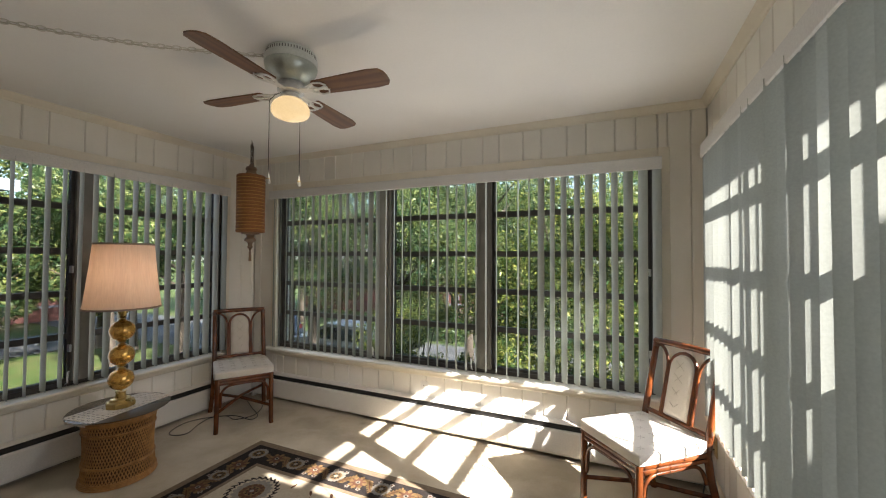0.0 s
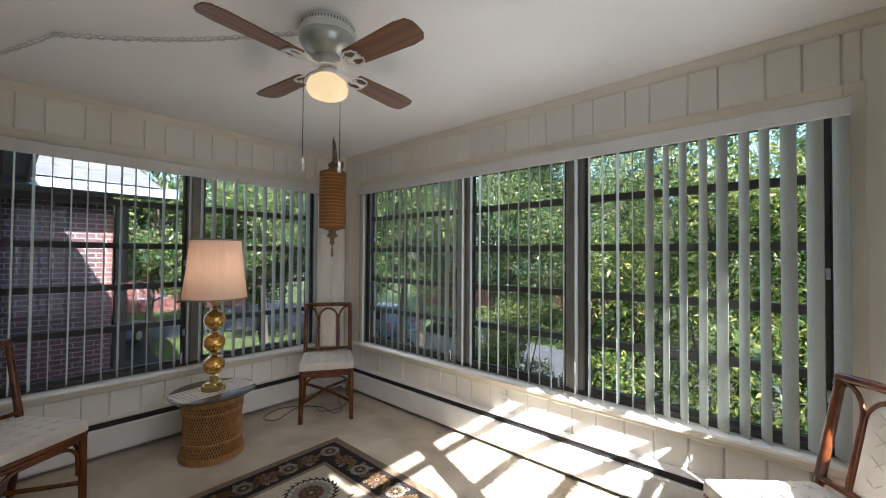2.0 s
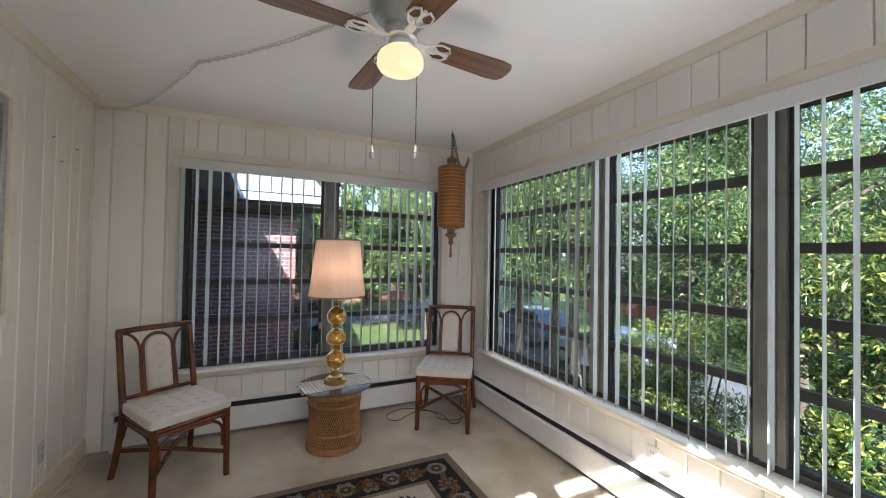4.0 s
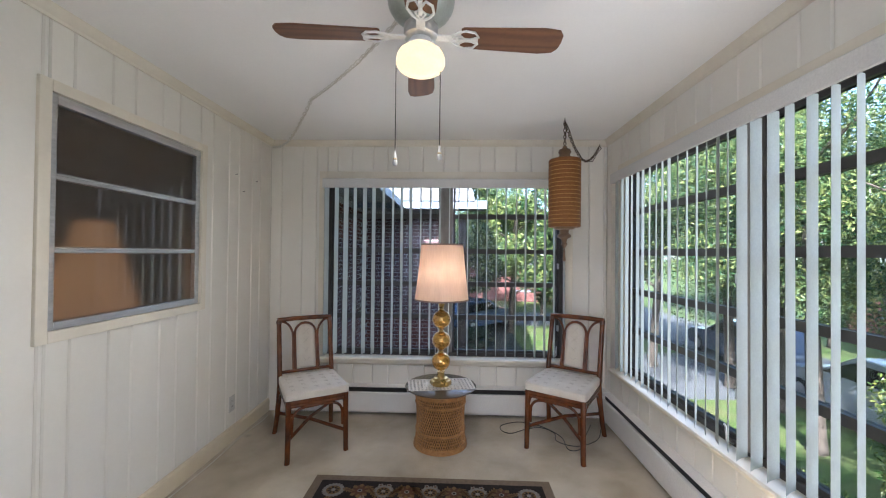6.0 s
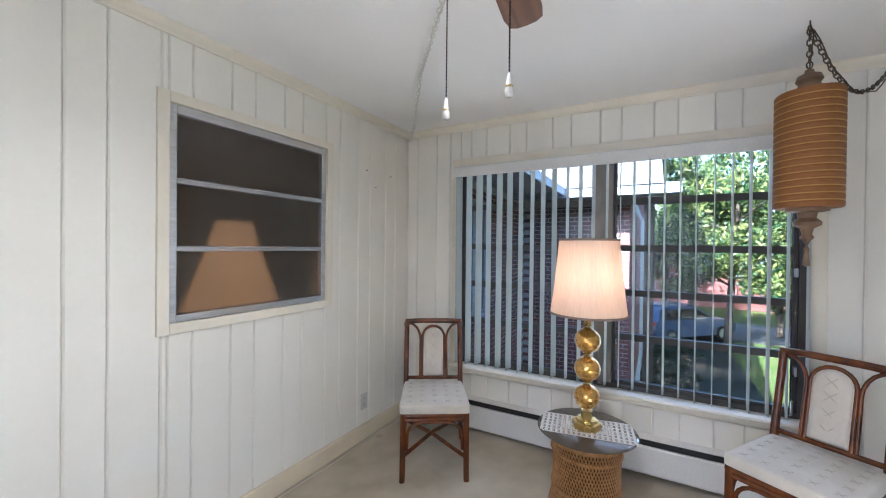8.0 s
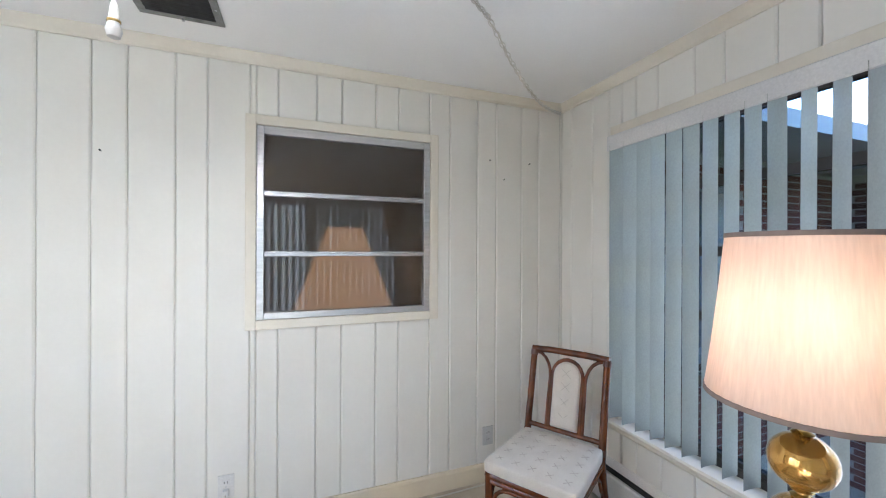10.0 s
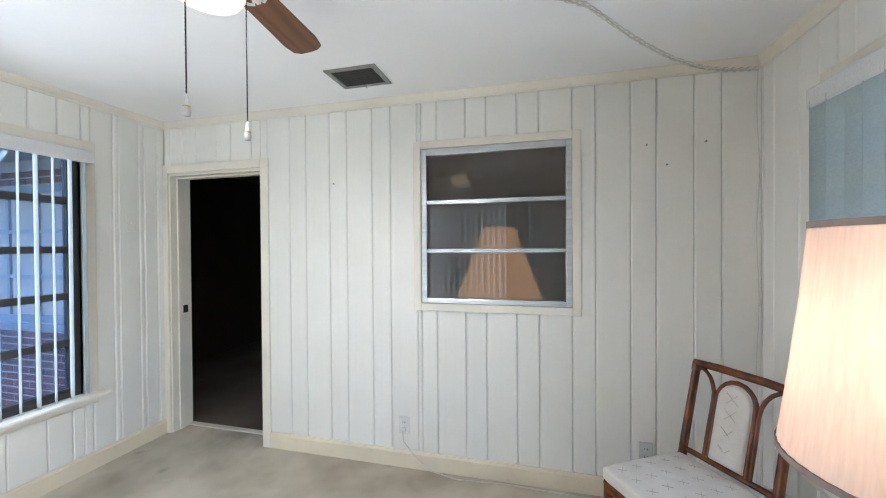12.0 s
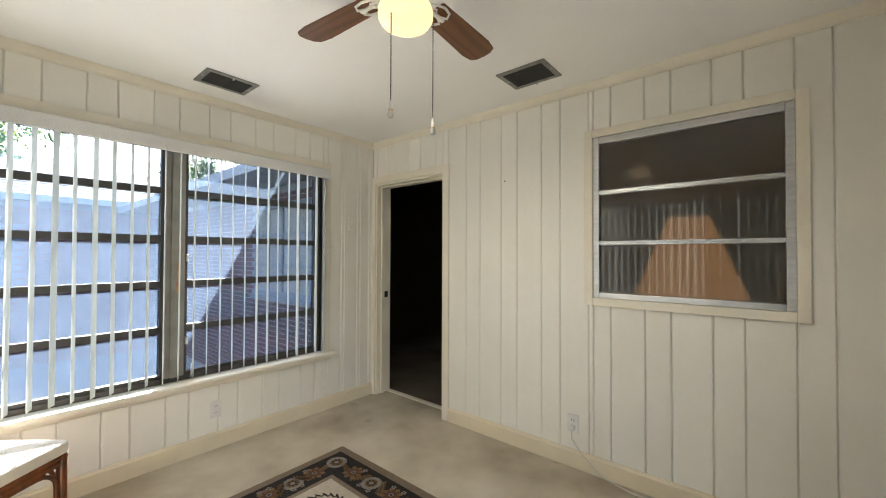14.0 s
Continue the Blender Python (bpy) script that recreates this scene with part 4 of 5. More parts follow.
def amber_glass():
    m = surface("amber_glass", (0.80, 0.47, 0.10), (0.72, 0.38, 0.06), 12, 0.08, bump=0.12, fine=45)
    b = m.node_tree.nodes["Principled BSDF"]
    b.inputs["Metallic"].default_value = 0.55
    b.inputs["Transmission Weight"].default_value = 0.5
    b.inputs["Coat Weight"].default_value = 1.0
    b.inputs["IOR"].default_value = 1.4
    return m


AMBER = amber_glass()
SHADE = mixed(surface("pleated_shade_cloth", (0.78, 0.70, 0.62), (0.72, 0.63, 0.55), 20, 0.9, bump=0.25, fine=140, stretch=(1, 1, 0.02)), "ShaderNodeBsdfTranslucent", 0.6)
SHADE_TRIM = surface("shade_trim", (0.22, 0.17, 0.14), None, 60, 0.9, bump=0.3)


def globe_material():
    m = surface("milk_glass_globe", (0.30, 0.26, 0.19), None, 4, 0.2, bump=0)
    b = m.node_tree.nodes["Principled BSDF"]
    b.inputs["Emission Color"].default_value = (1.0, 0.72, 0.36, 1)
    b.inputs["Emission Strength"].default_value = GLOBE_GLOW
    return m


CUSHION_Z, CUSHION_H, CUSHION_CROWN = 0.431, 0.054, 0.013
CUSHION_W, CUSHION_D, CUSHION_Y = 0.452, 0.458, 0.022


def cushion_top(x, y):
    """Height of the seat pad's domed top."""
    u, v = x / (CUSHION_W / 2), (y - CUSHION_Y) / (CUSHION_D / 2)
    return CUSHION_Z + CUSHION_H + CUSHION_CROWN * (1 - u * u) * (1 - v * v)


def rounded_cushion():
    """A boxed seat pad: tight edges, a domed top, a little narrower at the back."""
    half = (0.0, 0.2, 0.4, 0.6, 0.78, 0.9, 0.95, 0.972, 0.988, 0.997, 1.0)
    us = [-k for k in half[:0:-1]] + list(half)
    n = len(us) - 1
    bm = bmesh.new()
    rows = {}
    for s in (0, 1):
        for i, u in enumerate(us):
            for j, v in enumerate(us):
                ru, rv = u * (1 - 0.035 * abs(v) ** 14), v * (1 - 0.035 * abs(u) ** 14)
                e = max(0.0, (max(abs(u), abs(v)) - 0.95) / 0.05)
                drop = 0.013 * (1 - math.sqrt(max(0.0, 1 - e * e)))
                taper = 1 - 0.05 * (1 - v) / 2
                x, y = ru * CUSHION_W / 2 * taper, CUSHION_Y + rv * CUSHION_D / 2
                z = cushion_top(u * CUSHION_W / 2, CUSHION_Y + v * CUSHION_D / 2) - drop if s else CUSHION_Z + drop * 0.4
                rows[s, i, j] = bm.verts.new((x, y, z))
    for s in (0, 1):
        for i in range(n):
            for j in range(n):
                q = [rows[s, i, j], rows[s, i + 1, j], rows[s, i + 1, j + 1], rows[s, i, j + 1]]
                bm.faces.new(q if s else q[::-1])
    ring = [(i, 0) for i in range(n)] + [(n, j) for j in range(n)] + [(i, n) for i in range(n, 0, -1)] + [(0, j) for j in range(n, 0, -1)]
    for k in range(len(ring)):
        a, b = ring[k], ring[(k + 1) % len(ring)]
        bm.faces.new((rows[0, a[0], a[1]], rows[0, b[0], b[1]], rows[1, b[0], b[1]], rows[1, a[0], a[1]]))
    return bm


def shift(bm, m):
    bmesh.ops.transform(bm, matrix=m, verts=bm.verts)
    return bm


def back_at(z):
    """How far back the chair's back leans at a height."""
    return -0.205 - 0.11 * max(0, z - 0.44) / 0.48


def rattan_chair():
    ob = thing("rattan_chair", Matrix(), "red-brown rattan side chair with cream tufted seat and back pad", "chair", "rattan chairs of the sunroom")
    for s in (-1, 1):
        part("front_leg", tube([(s * 0.205, 0.235, 0), (s * 0.203, 0.235, 0.03), (s * 0.20, 0.232, 0.30), (s * 0.20, 0.23, 0.428)], [0.0185, 0.018, 0.019, 0.0195], 12), RATTAN, ob, smooth=True)
        pts = [(s * 0.225, -0.30, 0), (s * 0.215, -0.265, 0.12), (s * 0.207, -0.225, 0.28), (s * 0.203, -0.203, 0.42)] + [(s * 0.203, back_at(z), z) for z in (0.55, 0.7, 0.85, 0.908)]
        post = part("back_post", tube(pts, [0.0175, 0.0185, 0.0195, 0.0195, 0.019, 0.0185, 0.018, 0.0175], 12), RATTAN, ob, smooth=True)
        for z in (0.46, 0.888):
            part("binding", tube([(s * 0.203, back_at(z - 0.014), z - 0.014), (s * 0.203, back_at(z + 0.014), z + 0.014)], 0.0212, 12), BINDING, post, smooth=True)
        # inner stile that bends over into an arch, and the outer half arch
        st = [(s * 0.083, back_at(z), z) for z in (0.505, 0.62, 0.72, 0.79)]
        top = [(s * 0.083 * math.cos(a), back_at(0.79 + 0.085 * math.sin(a)), 0.79 + 0.085 * math.sin(a)) for a in (0.3, 0.6, 0.9, 1.2, 1.57)]
        part("back_stile", tube(st + top, 0.0105, 8), RATTAN, ob, smooth=True)
        half = [(s * (0.097 + 0.092 * (1 - math.cos(a))), back_at(0.77 + 0.125 * math.sin(a)), 0.77 + 0.125 * math.sin(a)) for a in (0, 0.3, 0.6, 0.9, 1.2, 1.5)]
        part("half_arch", tube([(s * 0.099, back_at(z), z) for z in (0.505, 0.65)] + half, 0.009, 8), RATTAN, ob, smooth=True)
        # brackets under the seat
        part("bracket", tube([(s * 0.176, 0.233, 0.20), (s * 0.174, 0.233, 0.27)] + [(s * (0.174 - 0.085 * (1 - math.cos(a))), 0.233, 0.29 + 0.082 * math.sin(a)) for a in (0, 0.3, 0.6, 0.9, 1.2, 1.57)] + [(0, 0.233, 0.374)], 0.0095, 8), RATTAN, ob, smooth=True)
        part("side_bracket", tube([(s * 0.201, 0.208, 0.20), (s * 0.201, 0.206, 0.28)] + [(s * 0.201, 0.206 - 0.085 * (1 - math.cos(a)), 0.29 + 0.082 * math.sin(a)) for a in (0.3, 0.6, 0.9, 1.2, 1.57)] + [(s * 0.201, -0.10 - 0.085 * math.cos(a), 0.29 + 0.082 * math.sin(a)) for a in (1.57, 1.2, 0.9, 0.6, 0.3)] + [(s * 0.205, -0.195, 0.27)], 0.0095, 8), RATTAN, ob, smooth=True)
        part("cross_stretcher", tube([(s * 0.195, 0.225, 0.155 + 0.006 * s), (0, -0.01, 0.19 + 0.011 * s), (-s * 0.205, -0.245, 0.185 + 0.006 * s)], 0.0125, 8), RATTAN, ob, smooth=True)
    part("top_rail", tube([(-0.215, back_at(0.908), 0.908), (-0.1, back_at(0.912) - 0.008, 0.912), (0.1, back_at(0.912) - 0.008, 0.912), (0.215, back_at(0.908), 0.908)], 0.0185, 12), RATTAN, ob, smooth=True)
    part("lower_rail", tube([(-0.203, back_at(0.505), 0.505), (0.203, back_at(0.505), 0.505)], 0.013, 10), RATTAN, ob, smooth=True)
    for z, r in ((0.391, 0.0135), (0.417, 0.0155)):
        part("seat_rail", tube([(-0.205, 0.235, z), (0.205, 0.235, z), (0.205, -0.205, z), (-0.205, -0.205, z)], r, 8, closed=True), RATTAN, ob, smooth=True)
    cu = part("seat_cushion", rounded_cushion(), CREAM, ob, "cream tufted seat cushion", smooth=True)
    tf = bmesh.new()
    for i in range(-2, 3):
        for j in range(-2, 3):
            for a in (0.785, -0.785):
                x, y = i * 0.082, CUSHION_Y + j * 0.082
                ends = [(x + k * 0.007 * math.cos(a), y + k * 0.007 * math.sin(a)) for k in (-3, -2, -1, 0, 1, 2, 3)]
                tube([(p, q, cushion_top(p, q) - 0.0003) for p, q in ends], 0.0019, 5, tf)
    tagged(part("tufting", tf, TUFT, cu, "stitched tufts"), kind="stuff")
    # back pad, rounded at the top
    outline = [(-0.072, 0.525), (0.072, 0.525)] + [(0.072 * math.cos(a), 0.79 + 0.072 * math.sin(a)) for a in [math.pi * k / 10 for k in range(11)]]
    pb = bmesh.new()
    rows = []
    for off, sc in ((-0.012, 0.94), (-0.006, 1.0), (0.010, 1.0), (0.019, 0.9), (0.023, 0.6)):
        rows.append([pb.verts.new((x * sc, back_at(z) + off, 0.68 + (z - 0.68) * (1 - (1 - sc) * 0.45))) for x, z in outline])
    k = len(outline)
    for a, b in zip(rows, rows[1:]):
        for i in range(k):
            pb.faces.new((a[i], a[(i + 1) % k], b[(i + 1) % k], b[i]))
    pb.faces.new(rows[0][::-1])
    pb.faces.new(rows[-1])
    pad = part("back_pad", pb, CREAM, ob, "cream upholstered back pad", smooth=True)
    tf = bmesh.new()
    for z in (0.58, 0.66, 0.74, 0.81):
        for a in (0.785, -0.785):
            d = Vector((math.cos(a), 0, math.sin(a))) * 0.034
            c = Vector((0, back_at(z) + 0.0262, z))
            tube([tuple(c - d), tuple(c + d)], 0.0016, 5, tf)
    tagged(part("tufting", tf, TUFT, pad), kind="stuff")
    part("piping", tube([(x * 1.01, back_at(z) + 0.004, z) for x, z in outline], 0.004, 6, closed=True), CREAM, pad, smooth=True)
    return ob


chair_a = rattan_chair()
CHAIR_B = pose(-2.345, 2.53, 0, 0, 0, -123)
CHAIR_C = pose(0.80, 2.51, 0, 0, 0, 131)
chair_b = copy_thing(chair_a, CHAIR_B)
chair_c = copy_thing(chair_a, CHAIR_C)
chair_a.matrix_world = pose(-2.245, 0.62, 0, 0, 0, -57.9) @ Matrix.Scale(0.975, 4)
tagged(chair_b, "red-brown rattan side chair with plain cream seat beside the corner")
tagged(chair_c, "red-brown rattan side chair in streaks of sunlight")


# ---- wicker table, doily, table lamp ----
def wicker_table():
    ob = thing("wicker_table", pose(LAMP[0], LAMP[1], 0), "round honey-coloured wicker drum table with an oval glass top", "table")

    def rad(z):
        return 0.178 + 0.016 * (abs(z - 0.20) / 0.2) ** 2
    part("core", lathe([(0.0, 0.01), (rad(0.01) - 0.016, 0.01)] + [(rad(z) - 0.016, z) for z in (0.1, 0.2, 0.3, 0.40)] + [(0.0, 0.40)], 28), WICKER_IN, ob, "dark inside", smooth=True)
    n = 68
    for fam in (1, -1):
        bm = None
        for k in range(n):
            pts = []
            for i in range(13):
                z = 0.035 + 0.345 * i / 12
                a = 2 * math.pi * k / n + fam * 0.78 * i / 12
                r = rad(z) + 0.0022 * math.cos(math.pi * i + fam * 1.57 + math.pi * k)
                pts.append((r * math.cos(a), r * math.sin(a), z))
            bm = tube(pts, 0.0030, 4, bm)
        tagged(part("weave", bm, WICKER, ob), kind="stuff")
    for z0, z1, step in ((0.004, 0.036, 0.009), (0.118, 0.127, 0.007), (0.318, 0.322, 0.007), (0.378, 0.405, 0.009)):
        z = z0
        while z <= z1:
            part("band", tube([((rad(z) + 0.004) * math.cos(2 * math.pi * i / 36), (rad(z) + 0.004) * math.sin(2 * math.pi * i / 36), z + 0.004) for i in range(36)], 0.0052, 6, None, closed=True), WICKER, ob, smooth=True)
            z += step
    part("rim", lathe([(0.150, 0.405), (0.205, 0.405), (0.214, 0.412), (0.214, 0.424), (0.205, 0.430), (0.150, 0.430)], 40), WICKER, ob, smooth=True)
    glass = surface("smoked_glass_top", (0.10, 0.08, 0.06), None, 5, 0.05, bump=0, spec=0.8)
    part("glass_top", lathe([(0.0, 0.431), (0.262, 0.431), (0.267, 0.435), (0.262, 0.440), (0.0, 0.440)], 48), glass, ob, "smoky glass top", smooth=True)
    return ob


wicker_table()


def doily():
    """Crocheted cloth: filled and open cells, its long ends hanging a little."""
    nx, ny, c = 19, 41, 0.0132
    bm = bmesh.new()

    def cell(u0, u1, v0, v1):
        def pt(u, v, dz):
            over = max(0.0, abs(v) - 0.245)
            return (u, math.copysign(min(abs(v), 0.245) + over * 0.35, v), 0.4415 - over * 0.9 + dz)
        vs = [bm.verts.new(pt(u, v, dz)) for dz in (0, 0.002) for u, v in ((u0, v0), (u1, v0), (u1, v1), (u0, v1))]
        for f in ((4, 5, 6, 7), (3, 2, 1, 0), (0, 1, 5, 4), (1, 2, 6, 5), (2, 3, 7, 6), (3, 0, 4, 7)):
            bm.faces.new([vs[k] for k in f])
    t = 0.0022
    for i in range(nx):
        for j in range(ny):
            u, v = (i - nx / 2) * c, (j - ny / 2) * c
            if abs(i - nx // 2) + abs(j - ny // 2) > 26:
                continue
            centre = abs(i - nx // 2) < 5 and abs(j - ny // 2) < 10
            open_cell = (j % 2 == 1 and i % 3 != 0) if not centre else (i % 4 == 2 and j % 4 == 2)
            if not open_cell:
                cell(u + 0.0006, u + c - 0.0006, v + 0.0006, v + c - 0.0006)
            else:
                cell(u, u + t, v, v + c)
                cell(u + t, u + c, v, v + t)
    ob = solid("doily", bm, LACE, "cream crocheted lace doily on the glass table top", "doily")
    ob.matrix_world = pose(LAMP[0], LAMP[1], 0, 0, 0, 9)
    return ob


doily()


def table_lamp():
    ob = thing("table_lamp", pose(LAMP[0], LAMP[1], 0.4445), "brass table lamp with three amber glass balls and lit shade", "lamp")
    part("foot", lathe([(0, 0), (0.078, 0), (0.080, 0.006), (0.080, 0.028), (0.074, 0.034), (0.062, 0.036), (0.058, 0.042), (0.0, 0.044)], 8), BRASS, ob)
    part("collar", lathe([(0, 0.044), (0.056, 0.044), (0.054, 0.05), (0.030, 0.056), (0.026, 0.085), (0.031, 0.095), (0.0, 0.096)], 24), BRASS, ob, smooth=True)
    for k, zc in enumerate((0.172, 0.330, 0.488)):
        prof = [(0.068 * math.cos(a) + 0.002, zc + 0.068 * math.sin(a)) for a in [math.pi * (i / 14 - 0.5) for i in range(15)]]
        part("glass_ball", lathe([(0, prof[0][1])] + prof + [(0, prof[-1][1])], 32), AMBER, ob, "amber glass ball", smooth=True)
        z = zc + 0.070
        part("spacer", lathe([(0, z - 0.006), (0.018, z - 0.006), (0.024, z), (0.012, z + 0.006), (0.012, z + 0.010), (0.024, z + 0.016), (0.018, z + 0.022), (0, z + 0.022)], 20), BRASS, ob, smooth=True)
    part("stem", lathe([(0, 0.05), (0.007, 0.05), (0.007, 0.60), (0, 0.60)], 10), BRASS, ob, smooth=True)
    part("neck", lathe([(0, 0.575), (0.014, 0.575), (0.030, 0.615), (0.033, 0.632), (0.016, 0.64), (0.016, 0.70), (0, 0.70)], 20), BRASS, ob, smooth=True)
    sh = bmesh.new()
    segs = 96
    prof = ((0.202, 0.640), (0.186, 0.762), (0.171, 0.90), (0.157, 1.052))
    rings = []
    for off in (0.0, -0.0018):
        for r, z in (prof if off == 0 else prof[::-1]):
            rings.append([sh.verts.new(((r + off + 0.0019 * (k % 2)) * math.cos(2 * math.pi * k / segs), (r + off + 0.0019 * (k % 2)) * math.sin(2 * math.pi * k / segs), z)) for k in range(segs)])
    for a, b in zip(rings, rings[1:] + rings[:1]):
        for k in range(segs):
            sh.faces.new((a[k], a[(k + 1) % segs], b[(k + 1) % segs], b[k]))
    shade = part("shade", sh, SHADE, ob, "pleated cream cloth shade, lit", smooth=True)
    for r, z in ((0.2025, 0.640), (0.1575, 1.052)):
        part("trim", lathe([(r - 0.003, z - 0.006), (r + 0.0032, z - 0.006), (r + 0.0032, z + 0.006), (r - 0.003, z + 0.006), (r - 0.003, z - 0.006)], 48), SHADE_TRIM, shade, "brown braid trim", smooth=True)
    part("spider", tube([(-0.155, 0, 1.04), (0, 0, 1.03), (0.155, 0, 1.04)], 0.002, 5), BRASS, ob)
    return ob


table_lamp()


# ---- chains ----
def link_mesh(name, length, width, wire, material):
    pts = [(width * math.cos(a), 0, length * math.sin(a)) for a in [2 * math.pi * k / 10 for k in range(10)]]
    return mesh_of(name, tube(pts, wire, 5, closed=True), material, True)


def chain(parent, path, me, step):
    """Links along a polyline, every second one turned."""
    pts = [Vector(p) for p in path]
    k, carry = 0, 0.0
    for a, b in zip(pts, pts[1:]):
        d = b - a
        n = d.length
        u = carry
        while u < n:
            q = d.to_track_quat("Z", "X").to_matrix().to_4x4()
            piece("link", me, parent, Matrix.Translation(a + d * (u / n)) @ q @ Matrix.Rotation(radians(90 * (k % 2)), 4, "Z"))
            u += step
            k += 1
        carry = u - n


def sag(p, q, drop, n=10):
    return arc(p, q, (0, 0, -drop), n)


CANE = surface("amber_yarn_shade", (0.25, 0.098, 0.020), (0.19, 0.072, 0.015), 40, 0.7, bump=0.4, fine=180, stretch=(1, 1, 6))
RING = surface("gold_cord", (0.46, 0.26, 0.075), None, 60, 0.8, bump=0.3)
TURNED = surface("antiqued_wood", (0.20, 0.12, 0.06), (0.12, 0.07, 0.04), 18, 0.5, bump=0.1)


def swag_lamp():
    x, y = -2.22, 2.485
    ob = thing("swag_lamp", pose(x, y, 0), "hanging cylinder lamp wound in amber yarn with a chain", "lamp")
    prof = [(0.0, 2.125)]
    n = 17
    for i in range(n):
        z = 2.125 - 0.495 * i / n
        h = 0.495 / n
        prof += [(0.110, z), (0.1145, z - h * 0.25), (0.1145, z - h * 0.7), (0.110, z - h * 0.95)]
    prof += [(0.0, 1.63)]
    part("shade", lathe(prof, 40), CANE, ob, "yarn-wound cylinder shade", smooth=True)
    for i in range(1, n):
        z = 2.125 - 0.495 * i / n
        part("gold_ring", tube([(0.1125 * math.cos(2 * math.pi * k / 32), 0.1125 * math.sin(2 * math.pi * k / 32), z) for k in range(32)], 0.0026, 5, closed=True), RING, ob, smooth=True)
    part("cap", lathe([(0, 2.125), (0.070, 2.125), (0.070, 2.135), (0.045, 2.142), (0.036, 2.165), (0.046, 2.180), (0.040, 2.20), (0.018, 2.21), (0.014, 2.225), (0, 2.23)], 24), TURNED, ob, smooth=True)
    part("finial", lathe([(0, 1.63), (0.075, 1.63), (0.070, 1.618), (0.034, 1.612), (0.030, 1.59), (0.048, 1.572), (0.046, 1.558), (0.022, 1.545), (0.016, 1.52), (0.024, 1.505), (0.012, 1.49), (0.006, 1.475), (0, 1.47)], 24), TURNED, ob, smooth=True)
    part("tassel", lathe([(0, 1.475), (0.005, 1.47), (0.010, 1.455), (0.008, 1.445), (0.012, 1.385), (0, 1.38)], 10), TURNED, ob, smooth=True)
    part("hook", tube([(0, 0, 2.437), (0, 0, 2.42), (0.012, 0, 2.408), (0.012, 0, 2.395), (0, 0, 2.387), (-0.010, 0, 2.395)], 0.003, 6), IRON, ob, "ceiling hook")
    me = link_mesh("link", 0.016, 0.010, 0.0028, IRON)
    chain(ob, [(0, 0, 2.39), (0, 0, 2.23)], me, 0.024)
    corner = (-2.74 - x, 2.93 - y, 2.372)
    low = sag((0.0, 0.0, 2.40), corner, 0.20, 14)
    chain(ob, low, me, 0.024)
    part("cord", tube([(0, 0, 2.225)] + [tuple(Vector(p) + Vector((0.012, 0.01, -0.012 + 0.01 * math.sin(i * 1.7)))) for i, p in enumerate(low)] + [corner], 0.0028, 5), IRON, ob, smooth=True)
    part("hook", tube([tuple(Vector(corner) + Vector((-0.05, 0.02, 0.01))), tuple(Vector(corner) + Vector((0, 0, 0.016))), corner], 0.003, 6), IRON, ob, "corner hook")
    return ob


swag_lamp()


# ---- ceiling fan ----
GLOBE_GLOW = 0.105
KNOB = surface("ivory_pull_knob", (0.46, 0.44, 0.40), None, 30, 0.35, bump=0)
PULL = surface("dull_chain_metal", (0.02, 0.019, 0.017), None, 30, 0.9, 0.0, spec=0.0, bump=0)
GLOBE = globe_material()
FAN_BAND = surface("aged_white_enamel", (0.62, 0.65, 0.61), (0.56, 0.59, 0.55), 10, 0.35, bump=0.02)
FAN_BOWL = surface("brushed_fan_metal", (0.52, 0.56, 0.52), (0.40, 0.44, 0.40), 9, 0.36, 0.75, bump=0.05)


